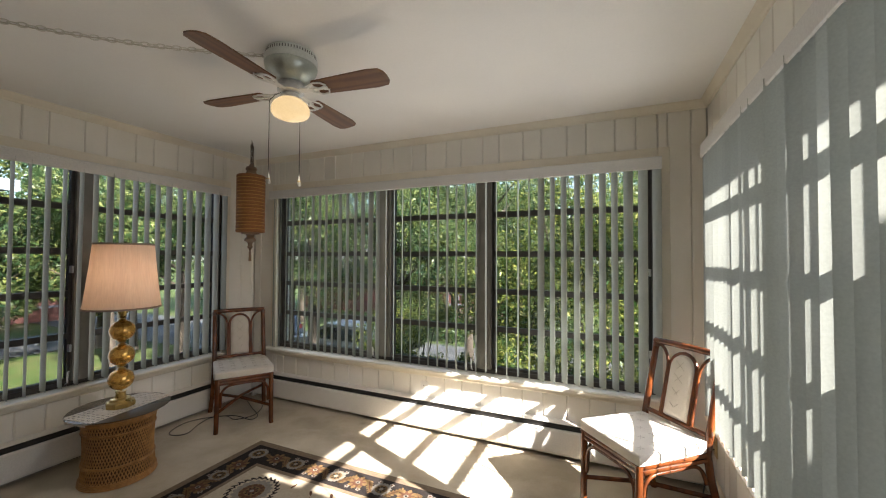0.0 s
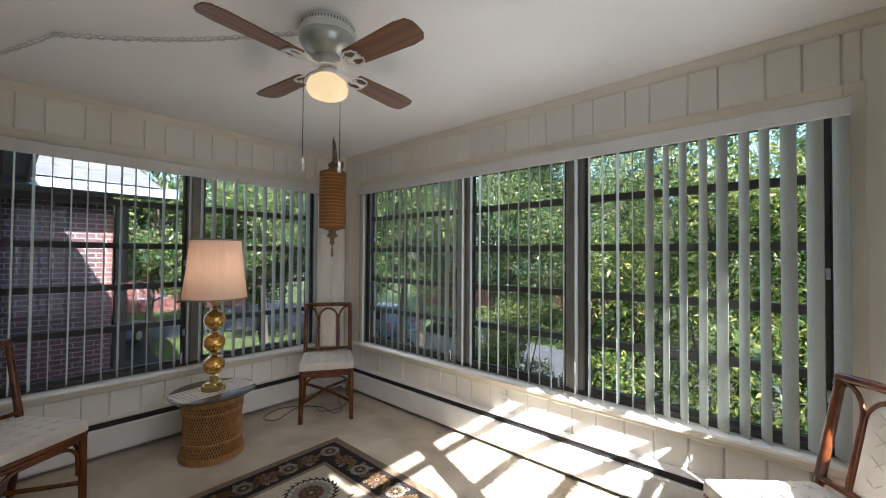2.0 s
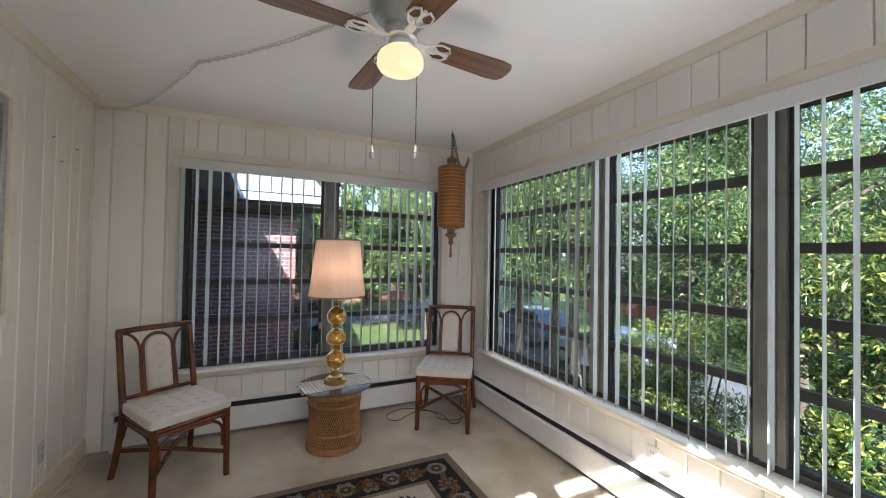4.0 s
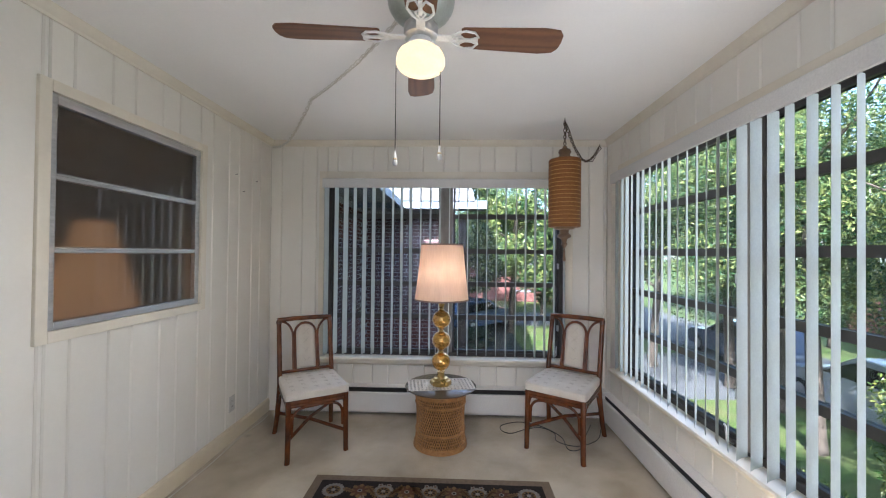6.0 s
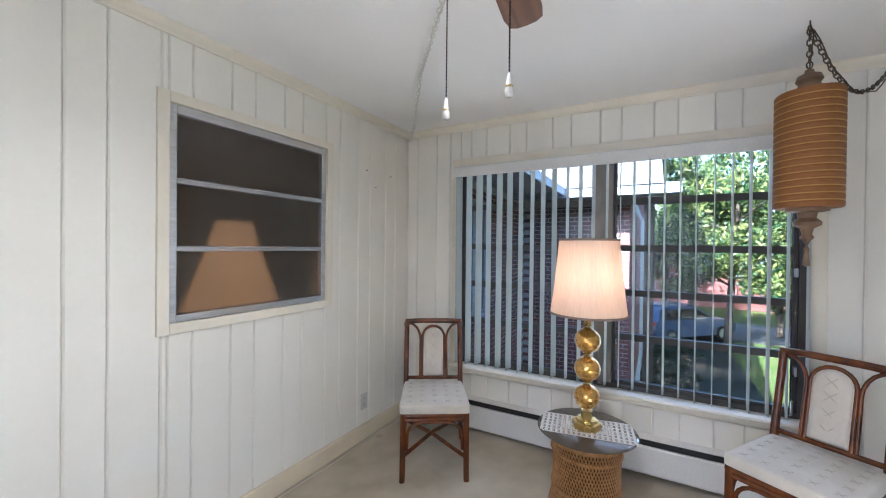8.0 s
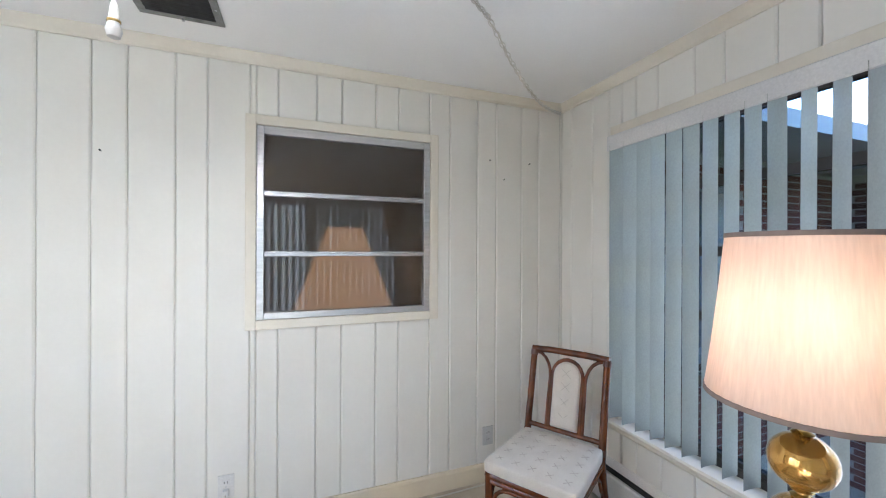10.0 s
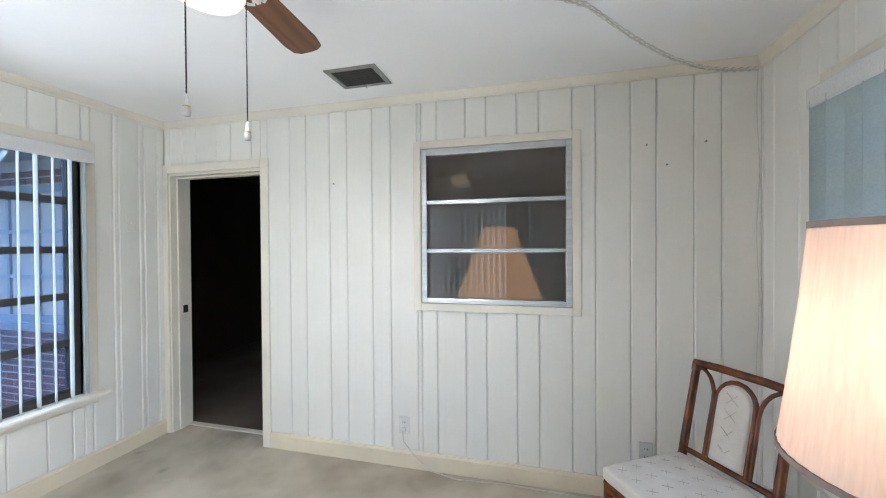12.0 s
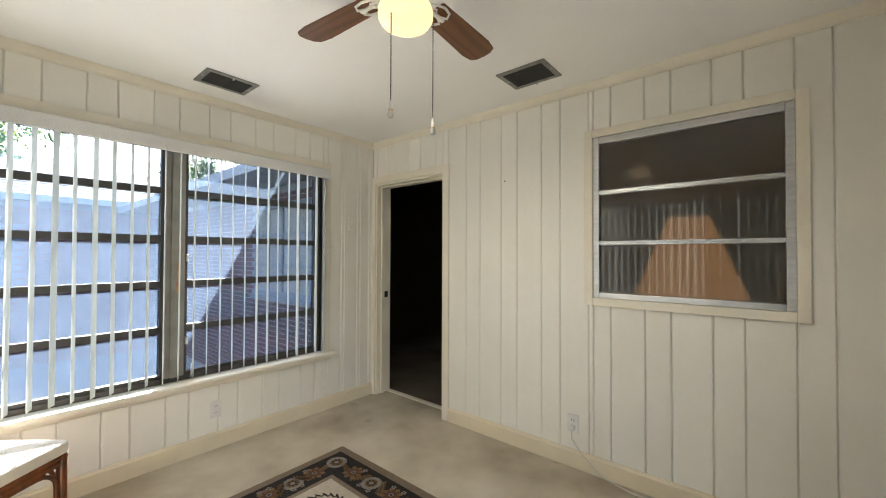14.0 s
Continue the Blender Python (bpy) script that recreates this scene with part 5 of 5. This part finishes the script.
def ceiling_fan():
    ob = thing("ceiling_fan", pose(FAN[0], FAN[1], 0), "white ceiling fan with four walnut blades and lit globe", "fan")
    hs = part("housing", lathe([(0, CZ), (0.112, CZ), (0.118, 2.432), (0.118, 2.406), (0.126, 2.400), (0.126, 2.372), (0, 2.372)], 48), FAN_BAND, ob, "pale enamelled band", smooth=True)
    part("bowl", lathe([(0, 2.372), (0.123, 2.372), (0.125, 2.364), (0.120, 2.346), (0.106, 2.324), (0.088, 2.308), (0.066, 2.298), (0.060, 2.288), (0, 2.288)], 48), FAN_BOWL, ob, "brushed metal motor bowl", smooth=True)
    bm = bmesh.new()
    for k in range(56):
        a = 2 * math.pi * k / 56
        tube([(0.1168 * math.cos(a), 0.1168 * math.sin(a), 2.411), (0.1168 * math.cos(a), 0.1168 * math.sin(a), 2.424)], 0.0024, 5, bm)
    part("vent_holes", bm, BLACK, hs, "ring of dark vent holes")
    part("hub", lathe([(0, 2.288), (0.058, 2.288), (0.064, 2.280), (0.064, 2.240), (0.050, 2.230), (0, 2.230)], 36), ALU, ob, smooth=True)
    part("light_fitter", lathe([(0, 2.230), (0.040, 2.230), (0.042, 2.22), (0.054, 2.212), (0.056, 2.196), (0, 2.196)], 36), WHITE_METAL, ob, smooth=True)
    part("globe", lathe([(0.050, 2.205), (0.058, 2.200), (0.083, 2.180), (0.091, 2.160), (0.091, 2.135), (0.080, 2.118), (0.045, 2.104), (0.018, 2.097), (0.0, 2.096)], 40), GLOBE, ob, "glowing milk glass globe", smooth=True).visible_shadow = False
    for k in range(4):
        m = pose(0, 0, 2.240, 0, 0, 5 + 90 * k) @ pose(0, 0, 0, -9, 0, 0)
        ir = bmesh.new()
        box(ir, 0.05, 0.12, -0.016, 0.016, -0.004, 0.004, 0.0015)
        for s in (-1, 1):
            tube([(0.10, 0, 0), (0.13, s * 0.030, -0.002), (0.165, s * 0.046, -0.004), (0.20, s * 0.040, -0.004), (0.215, s * 0.018, -0.004), (0.19, s * 0.006, -0.004)], 0.0048, 6, ir)
            tube([(0.11, 0, 0), (0.15, s * 0.018, -0.003), (0.17, 0, -0.004)], 0.004, 6, ir)
        box(ir, 0.14, 0.215, -0.007, 0.007, -0.008, 0.0, 0.001)
        part("blade_iron", shift(ir, m), WHITE_METAL, ob, "ornate white blade bracket", smooth=True)
        out = [(0.150, -0.046), (0.158, -0.052), (0.46, -0.066), (0.515, -0.058), (0.532, -0.035), (0.536, 0.0), (0.532, 0.035), (0.515, 0.058), (0.46, 0.066), (0.158, 0.052), (0.150, 0.046)]
        bl = bmesh.new()
        a = [bl.verts.new((u, v, 0.001)) for u, v in out]
        b = [bl.verts.new((u, v, 0.007)) for u, v in out]
        bl.faces.new(a[::-1])
        bl.faces.new(b)
        for i in range(len(out)):
            bl.faces.new((a[i], a[(i + 1) % len(out)], b[(i + 1) % len(out)], b[i]))
        o = part("blade", bl, WALNUT, ob, "walnut veneer blade")
        o.matrix_basis = m
    for u, v, z, off in ((-0.035, -0.098, 1.777, (-0.02, -0.045)), (-0.011, 0.074, 1.793, (-0.005, 0.046))):
        n = 34
        pc = tube([(off[0], off[1], 2.225), (off[0] * 0.5 + u * 0.5, off[1] * 0.5 + v * 0.5, 2.205), (u, v, 2.17), (u, v, z + 0.04)], 0.0014, 5)
        for i in range(n):
            zz = 2.15 - (2.15 - z - 0.04) * i / n
            tube([(u, v, zz - 0.0022), (u, v, zz + 0.0022)], 0.0022, 5, pc)
        part("pull_chain", pc, PULL, ob, "thin beaded pull chain")
        knob = part("pull_knob", lathe([(0, z - 0.012), (0.008, z - 0.010), (0.0105, z), (0.0085, z + 0.008), (0.0075, z + 0.012), (0.0045, z + 0.038), (0.002, z + 0.044), (0, z + 0.044)], 16, (u, v)), KNOB, ob, "white pull knob", smooth=True)
        part("ring", lathe([(0.0068, z + 0.011), (0.0086, z + 0.012), (0.0086, z + 0.015), (0.0068, z + 0.016), (0.0068, z + 0.011)], 16, (u, v)), BRASS, knob, "thin brass ring", smooth=True)
    return ob


ceiling_fan()


def swag_cord():
    """The cream chain and cord that run from the fan to a hook and on to the corner."""
    ob = thing("hanging_chain", Matrix(), "cream chain and cord looped along the ceiling", "cord")
    me = link_mesh("link", 0.021, 0.011, 0.0026, CORD_L)
    hook, corner, start = Vector((-1.85, 0.74, 2.425)), Vector((-2.77, 0.04, 2.372)), Vector((FAN[0] - 0.11, FAN[1] - 0.06, 2.42))
    one, two = sag(start, hook, 0.028, 12), sag(hook, corner, 0.10, 14)
    chain(ob, one, me, 0.032)
    chain(ob, two, me, 0.032)
    part("cord", tube([tuple(p + Vector((0.006 * math.sin(i * 2.1), 0.006 * math.cos(i * 1.3), -0.004))) for i, p in enumerate(one + two)], 0.0026, 5), CORD_W, ob, smooth=True)
    for p in (hook, corner):
        part("hook", tube([tuple(p + Vector((0, 0, 0.012))), tuple(p + Vector((0.004, 0, 0.002))), tuple(p + Vector((0.0, 0, -0.006)))], 0.003, 6), PORCELAIN, ob, "small white hook")
    z = [corner + Vector((0, -0.012, 0)) + Vector((0.006 * math.sin(i), 0, -2.2 * i / 20)) for i in range(21)]
    part("wall_cord", tube([tuple(p) for p in z], 0.0024, 5), CORD_L, ob, smooth=True)


swag_cord()


def ceiling_vent(x0, x1, y0, y1, along, label):
    ob = thing("ceiling_vent", pose((x0 + x1) / 2, (y0 + y1) / 2, CZ), label, "vent", "ceiling vents")
    w, d = (x1 - x0) / 2, (y1 - y0) / 2
    f = 0.030
    part("frame", boxes((-w, w, -d, -d + f, -0.007, 0.0), (-w, w, d - f, d, -0.007, 0.0), (-w, -w + f, -d + f, d - f, -0.007, 0.0), (w - f, w, -d + f, d - f, -0.007, 0.0), bevel=0.0015), VENT_METAL, ob)
    part("backing", boxes((-w + f, w - f, -d + f, d - f, -0.003, -0.001)), BLACK, ob)
    n = 7
    for i in range(n):
        if along == "x":
            v = -d + f + 2 * (d - f) * (i + 0.5) / n
            bm = boxes((-w + f, w - f, -0.006, 0.006, -0.001, 0.001))
            m = pose(0, v, -0.006, 35, 0, 0)
        else:
            v = -w + f + 2 * (w - f) * (i + 0.5) / n
            bm = boxes((-0.006, 0.006, -d + f, d - f, -0.001, 0.001))
            m = pose(v, 0, -0.006, 0, 35, 0)
        o = part("slat", bm, VENT_SLAT, ob)
        o.matrix_basis = m
    part("lever", boxes((-0.004, 0.004, -d + 0.01, -d + 0.02, -0.02, -0.007)) if along == "x" else boxes((-w + 0.01, -w + 0.02, -0.004, 0.004, -0.02, -0.007)), ALU, ob)
    for s in (-1, 1):
        part("screw", lathe([(0, -0.009), (0.004, -0.009), (0.005, -0.007), (0, -0.007)], 10, (s * (w - f / 2), 0) if along == "x" else (0, s * (d - f / 2))), ALU, ob)


VENT_SLAT = surface("vent_slat_metal", (0.035, 0.034, 0.03), (0.02, 0.019, 0.018), 20, 0.6, 0.1)
VENT_METAL = surface("tarnished_vent_metal", (0.30, 0.30, 0.28), (0.20, 0.19, 0.17), 20, 0.45, 0.5, bump=0.05)
ceiling_vent(-0.81, -0.50, 0.24, 0.49, "x", "grey metal ceiling vent with dark slots near the doorway wall")
ceiling_vent(0.735, 0.970, 1.338, 1.640, "y", "grey metal ceiling vent with dark slots near the window")


# ---- sockets, switch, nails, cords ----
def outlet(wl, u, z, label, material=PORCELAIN):
    ob = thing("wall_outlet", Matrix(), label, "outlet", "wall outlets")
    part("plate", wbox(bmesh.new(), wl, u - 0.036, u + 0.036, 0, -0.006, z - 0.058, z + 0.058, 0.002), material, ob)
    for s in (-1, 1):
        so = part("socket", wbox(bmesh.new(), wl, u - 0.017, u + 0.017, -0.006, -0.008, z + s * 0.022 - 0.013, z + s * 0.022 + 0.013, 0.0008), material, ob)
        for d in (-0.007, 0.007):
            part("slot", wbox(bmesh.new(), wl, u + d - 0.0015, u + d + 0.0015, -0.0078, -0.0086, z + s * 0.022 - 0.005, z + s * 0.022 + 0.006), BLACK, so)
    part("screw", wbox(bmesh.new(), wl, u - 0.003, u + 0.003, -0.006, -0.0075, z - 0.003, z + 0.003), ALU, ob)
    return ob


outlet(SW, -0.785, 0.275, "white wall outlet with a plug and cream cord")
outlet(SW, -2.238, 0.280, "metal grey wall outlet near the corner", surface("grey_plate", (0.62, 0.61, 0.58), None, 8, 0.4, 0.1))
outlet(NW, -0.79, 0.33, "white wall outlet under the triple window")
outlet(EW, 1.405, 0.270, "white wall outlet under the sunny window")
IVORY = surface("ivory_plate", (0.60, 0.46, 0.22), None, 8, 0.35)
outlet(EW, 2.90, 0.30, "ivory wall outlet with a black cord", IVORY)
sw = thing("light_switch", Matrix(), "cream painted switch plate on the planks", "switch")
part("plate", wbox(bmesh.new(), EW, 0.24, 0.305, 0, -0.006, 1.58, 1.70, 0.002), PANEL, sw)
part("toggle", wbox(bmesh.new(), EW, 0.268, 0.277, -0.006, -0.016, 1.632, 1.650, 0.002), PANEL, sw)
plug = solid("plug", wbox(bmesh.new(), SW, -0.80, -0.772, -0.0085, -0.034, 0.238, 0.268, 0.004), PORCELAIN, "cream plug in the wall outlet", "plug")
cord = [(-0.786, SY + 0.034, 0.25), (-0.80, SY + 0.06, 0.20), (-0.86, SY + 0.05, 0.12), (-0.98, SY + 0.06, 0.03), (-1.15, SY + 0.07, 0.006), (-1.5, SY + 0.045, 0.006), (-1.9, SY + 0.06, 0.006), (-2.3, SY + 0.045, 0.006), (-2.6, SY + 0.07, 0.006), (-2.68, SY + 0.06, 0.006)]
solid("floor_cord", tube(cord, 0.004, 6), CORD_W, "cream flex lying along the baseboard", "cord", smooth=True)
black = [(1.20, 2.90, 0.285), (1.17, 2.89, 0.26), (1.15, 2.86, 0.14), (1.12, 2.80, 0.03), (1.02, 2.70, 0.005), (0.92, 2.62, 0.005), (0.80, 2.66, 0.005)]
solid("floor_cord", tube(black, 0.004, 6), CORD_B, "black flex hanging to the floor behind the chair", "cord", smooth=True)
loop = [(-2.66, 2.84, 0.005), (-2.44, 2.72, 0.005), (-2.25, 2.62, 0.005), (-2.24, 2.53, 0.006), (-2.42, 2.53, 0.008), (-2.59, 2.43, 0.005), (-2.68, 2.26, 0.005), (-2.61, 2.09, 0.005), (-2.51, 2.08, 0.005),
        (-2.47, 2.15, 0.005), (-2.54, 2.27, 0.006), (-2.57, 2.40, 0.010), (-2.48, 2.49, 0.010), (-2.36, 2.48, 0.005), (-2.28, 2.61, 0.010), (-2.40, 2.80, 0.005), (-2.60, 2.90, 0.005)]
smooth_loop = []
for a, b, c, d in zip([loop[0]] + loop, loop, loop[1:], loop[2:] + [loop[-1]]):
    for k in range(5):
        t = k / 5
        smooth_loop.append(tuple(0.5 * (2 * b[i] + (c[i] - a[i]) * t + (2 * a[i] - 5 * b[i] + 4 * c[i] - d[i]) * t * t + (3 * b[i] - a[i] - 3 * c[i] + d[i]) * t ** 3) for i in range(3)))
solid("floor_cord", tube(smooth_loop, 0.0032, 6), CORD_B, "tangled black flex under the corner chair", "cord", smooth=True)
for x, z in ((-2.243, 2.015), (-2.535, 2.015), (-0.285, 1.89), (-2.345, 1.90)):
    nail = tube([(x, SY - 0.004, z), (x, SY + 0.012, z + 0.003)], 0.0022, 6)
    tube([(x, SY + 0.012, z + 0.003), (x, SY + 0.0135, z + 0.003)], 0.0045, 8, nail)
    solid("nail", nail, BLACK, "dark nail driven into the plank wall", "nail", group="nails in the wall")
for u in (0.47, 2.82):
    hk = tube([at_wall(*EW, u, 0, 1.45), at_wall(*EW, u, -0.022, 1.45), at_wall(*EW, u, -0.028, 1.458), at_wall(*EW, u, -0.022, 1.468)], 0.0025, 6)
    solid("cord_hook", hk, PORCELAIN, "small white hook on the window casing", "hook", smooth=True)


# ---- rug ----
RUG_EDGE = surface("rug_taupe", (0.20, 0.15, 0.10), (0.15, 0.11, 0.075), 60, 0.95, bump=0.9, fine=420, spec=0.1)
RUG_BLACK = surface("rug_black", (0.018, 0.015, 0.014), (0.028, 0.022, 0.02), 60, 0.95, bump=0.9, fine=420, spec=0.1)
RUG_CREAM = surface("rug_cream", (0.44, 0.38, 0.285), (0.37, 0.31, 0.23), 60, 0.95, bump=0.9, fine=420, spec=0.1)
RUG_GOLD = surface("rug_gold", (0.18, 0.115, 0.05), (0.13, 0.08, 0.035), 60, 0.95, bump=0.9, fine=420, spec=0.1)
RUG_GREY = surface("rug_grey", (0.25, 0.23, 0.195), (0.19, 0.17, 0.145), 60, 0.95, bump=0.9, fine=420, spec=0.1)
RUG_RUST = surface("rug_rust", (0.11, 0.052, 0.03), (0.085, 0.042, 0.026), 60, 0.95, bump=0.9, fine=420, spec=0.1)


def rug():
    x0, x1, y0, y1 = -1.825, 0.54, 0.825, 2.29
    cx, cy = (x0 + x1) / 2, (y0 + y1) / 2
    w, d = (x1 - x0) / 2, (y1 - y0) / 2
    ob = thing("rug", pose(cx, cy, 0.001), "oriental rug with black floral border and cream field", "rug")
    part("border", boxes((-w, w, -d, d, 0, 0.010), bevel=0.003), RUG_EDGE, ob)

    def sheet(name, iw, z, material):
        part(name, boxes((-w + iw, w - iw, -d + iw, d - iw, 0.009, z)), material, ob)
    sheet("black_band", 0.055, 0.0112, RUG_BLACK)
    sheet("inner_line", 0.250, 0.0122, RUG_EDGE)
    sheet("field", 0.280, 0.0132, RUG_CREAM)
    layers = {m: bmesh.new() for m in ("gold", "grey", "rust", "black", "cream")}

    def petal(m, c, a, r0, r1, wide, z):
        """A leaf-shaped figure from r0 to r1 along the angle a."""
        bm = layers[m]
        u, v = Vector((math.cos(a), math.sin(a))), Vector((-math.sin(a), math.cos(a)))
        mid = (r0 + r1) / 2
        pts = [u * r0, u * (r0 * 0.6 + mid * 0.4) + v * wide * 0.8, u * mid + v * wide, u * (mid * 0.4 + r1 * 0.6) + v * wide * 0.7, u * r1, u * (mid * 0.4 + r1 * 0.6) - v * wide * 0.7, u * mid - v * wide, u * (r0 * 0.6 + mid * 0.4) - v * wide * 0.8]
        bm.faces.new([bm.verts.new((c[0] + p.x, c[1] + p.y, z)) for p in pts])

    def disc(m, c, r, z, n=14):
        bm = layers[m]
        bm.faces.new([bm.verts.new((c[0] + r * math.cos(2 * math.pi * k / n), c[1] + r * math.sin(2 * math.pi * k / n), z)) for k in range(n)])

    def rosette(c, r, cols, z, n=12):
        for k in range(n):
            petal(cols[0], c, 2 * math.pi * k / n, r * 0.55, r, r * 0.17, z)
        disc(cols[1], c, r * 0.62, z + 0.0003)
        for k in range(8):
            petal(cols[2], c, 2 * math.pi * (k + 0.5) / 8, r * 0.18, r * 0.55, r * 0.1, z + 0.0006)
        disc(cols[0], c, r * 0.2, z + 0.0009)
    z = 0.0116
    bw, bd = w - 0.152, d - 0.152
    rnd = random.Random(4)

    def serrated(c, a, long, m="gold"):
        """A toothed leaf lying along the angle a."""
        u, v = Vector((math.cos(a), math.sin(a))), Vector((-math.sin(a), math.cos(a)))
        petal(m, c, a, -long / 2, long / 2, long * 0.10, z)
        for k in range(6):
            q = Vector(c) + u * long * (k / 6 - 0.42)
            for e in (-1, 1):
                petal(m, (q.x, q.y), a + e * 0.75, 0.0, long * (0.30 - 0.025 * k), long * 0.045, z)
        petal("rust", c, a, -long * 0.4, long * 0.35, long * 0.03, z + 0.0004)

    def lotus(c, r):
        for k in range(8):
            petal("gold", c, 2 * math.pi * k / 8, r * 0.3, r, r * 0.24, z)
            petal("rust", c, 2 * math.pi * (k + 0.5) / 8, r * 0.3, r * 0.8, r * 0.13, z + 0.0003)
        disc("rust", c, r * 0.48, z + 0.0005)
        disc("grey", c, r * 0.24, z + 0.0007, 6)
        disc("black", c, r * 0.14, z + 0.0009, 6)

    def floret(c):
        for k in range(5):
            petal("grey", c, 2 * math.pi * k / 5 + c[0] * 9, 0.003, 0.018, 0.006, z)
        disc("rust", c, 0.007, z + 0.0004, 8)

    def along(p, q, n):
        a = math.atan2(q[1] - p[1], q[0] - p[0])
        u, v = Vector((math.cos(a), math.sin(a))), Vector((-math.sin(a), math.cos(a)))
        step = (Vector(q) - Vector(p)).length / n
        for i in range(n):
            c = Vector(p) + u * step * (i + 0.5)
            if i % 2 == 0:
                lotus(tuple(c), 0.068)
            else:
                rosette(tuple(c), 0.064, ("grey", "gold", "black"), z, 18)
            if i < n - 1:
                s = 1 if i % 2 else -1
                m = c + u * step * 0.5
                serrated(tuple(m), a + s * 0.95, 0.135)
                floret(tuple(m + v * s * 0.058 - u * 0.045))
                floret(tuple(m - v * s * 0.058 + u * 0.045))
    for s in (-1, 1):
        along((-bw + 0.09, s * bd), (bw - 0.09, s * bd), 11)
        along((s * bw, -bd + 0.09), (s * bw, bd - 0.09), 7)
        for t in (-1, 1):
            rosette((s * bw, t * bd), 0.068, ("grey", "gold", "black"), z, 20)
            serrated((s * (bw - 0.1), t * bd), 0.35 * s * t, 0.11)
            serrated((s * bw, t * (bd - 0.1)), 1.57 - 0.35 * s * t, 0.11)
    z = 0.0136
    fw, fd = w - 0.30, d - 0.30

    def medallion(c, r):
        """A brown flower in a ring of black curls."""
        for k in range(24):
            t = 2 * math.pi * k / 24
            petal("black", (c[0] + r * 0.86 * math.cos(t), c[1] + r * 0.86 * math.sin(t)), t + 0.9, -r * 0.14, r * 0.16, r * 0.045, z)
            petal("black", (c[0] + r * 0.80 * math.cos(t + 0.1), c[1] + r * 0.80 * math.sin(t + 0.1)), t - 0.5, -r * 0.08, r * 0.10, r * 0.035, z)
        rosette(c, r * 0.72, ("grey", "gold", "rust"), z + 0.0004, 18)
        rosette(c, r * 0.45, ("rust", "gold", "black"), z + 0.0018, 12)
        disc("rust", c, r * 0.16, z + 0.0031)
        disc("grey", c, r * 0.08, z + 0.0034, 8)
    spots = [(s * (fw - 0.19), t * (fd - 0.19)) for s in (-1, 1) for t in (-1, 1)] + [(0, 0)]
    for c in spots:
        medallion(c, 0.165 if c != (0, 0) else 0.20)
        for k in range(4):
            a = math.pi / 4 + math.pi / 2 * k
            q = (c[0] + 0.235 * math.cos(a), c[1] + 0.235 * math.sin(a))
            if abs(q[0]) < fw - 0.05 and abs(q[1]) < fd - 0.05:
                serrated(q, a + 0.9, 0.11)
    for k in range(160):
        q = (rnd.uniform(-fw + 0.03, fw - 0.03), rnd.uniform(-fd + 0.03, fd - 0.03))
        if all((q[0] - c[0]) ** 2 + (q[1] - c[1]) ** 2 > 0.215 ** 2 for c in spots):
            petal(rnd.choice(("gold", "grey", "gold", "rust", "black")), q, rnd.uniform(0, 6.28), -0.025, 0.03, 0.009, z)
    for m, mt in (("gold", RUG_GOLD), ("grey", RUG_GREY), ("rust", RUG_RUST), ("black", RUG_BLACK), ("cream", RUG_CREAM)):
        tagged(part("woven_pattern", layers[m], mt, ob), kind="stuff")
    return ob


rug()


# ---- a lamp in the unlit room, close behind the inner window ----
def inner_lamp():
    ob = thing("table_lamp", pose(-1.385, -0.245, 0), "dim tan oval lampshade behind the inner window", "lamp")
    m = surface("tan_shade_cloth", (0.50, 0.30, 0.14), (0.44, 0.26, 0.12), 8, 0.9, bump=0.2)
    b = m.node_tree.nodes["Principled BSDF"]
    b.inputs["Emission Color"].default_value = (1.0, 0.52, 0.22, 1)
    b.inputs["Emission Strength"].default_value = 0.024
    part("shade", lathe([(0.30, 1.080), (0.105, 1.585), (0.103, 1.585), (0.298, 1.080), (0.30, 1.080)], 48, sy=0.25), m, ob, smooth=True)
    part("base", lathe([(0, 0.70), (0.075, 0.70), (0.08, 0.73), (0.05, 0.78), (0.07, 0.88), (0.03, 0.99), (0.012, 1.05), (0.012, 1.6), (0, 1.6)], 24), BRASS, ob, smooth=True)
    side = thing("side_table", pose(-1.385, -0.345, 0), "dark wooden side table under the dim lamp", "table")
    part("tabletop", boxes((-0.3, 0.3, -0.18, 0.18, 0.66, 0.70), bevel=0.006), DARK_ROOM, side)
    for x in (-0.26, 0.26):
        for y in (-0.14, 0.14):
            part("leg", tube([(x, y, -0.002), (x, y, 0.66)], [0.018, 0.024], 8), DARK_ROOM, side, smooth=True)


inner_lamp()


# ---- pieces of the outside walls, last ----
bricks(house_e, "x", -0.03, 1, EX + T + 0.05, 10.8, -0.6, 2.2, [(2.3, 3.85, 0.74, 2.02)])
bricks(house_w, "y", -6.3, 1, -0.02, 1.58, -0.9, 2.2)
bricks(house_w, "x", -0.03, 1, -6.3, WX - T - 0.05, -0.4, 2.2, [(-4.6, -3.5, 0.54, 2.0)], 200)
bricks(house_w, "x", 1.58, 1, -11.0, -6.3, -1.2, 2.2, (), 0)
bricks(garage, "y", 9.0, -1, 0.0, 7.0, -0.8, 2.3, [(2.2, 3.6, 0.64, 1.9)], 0)
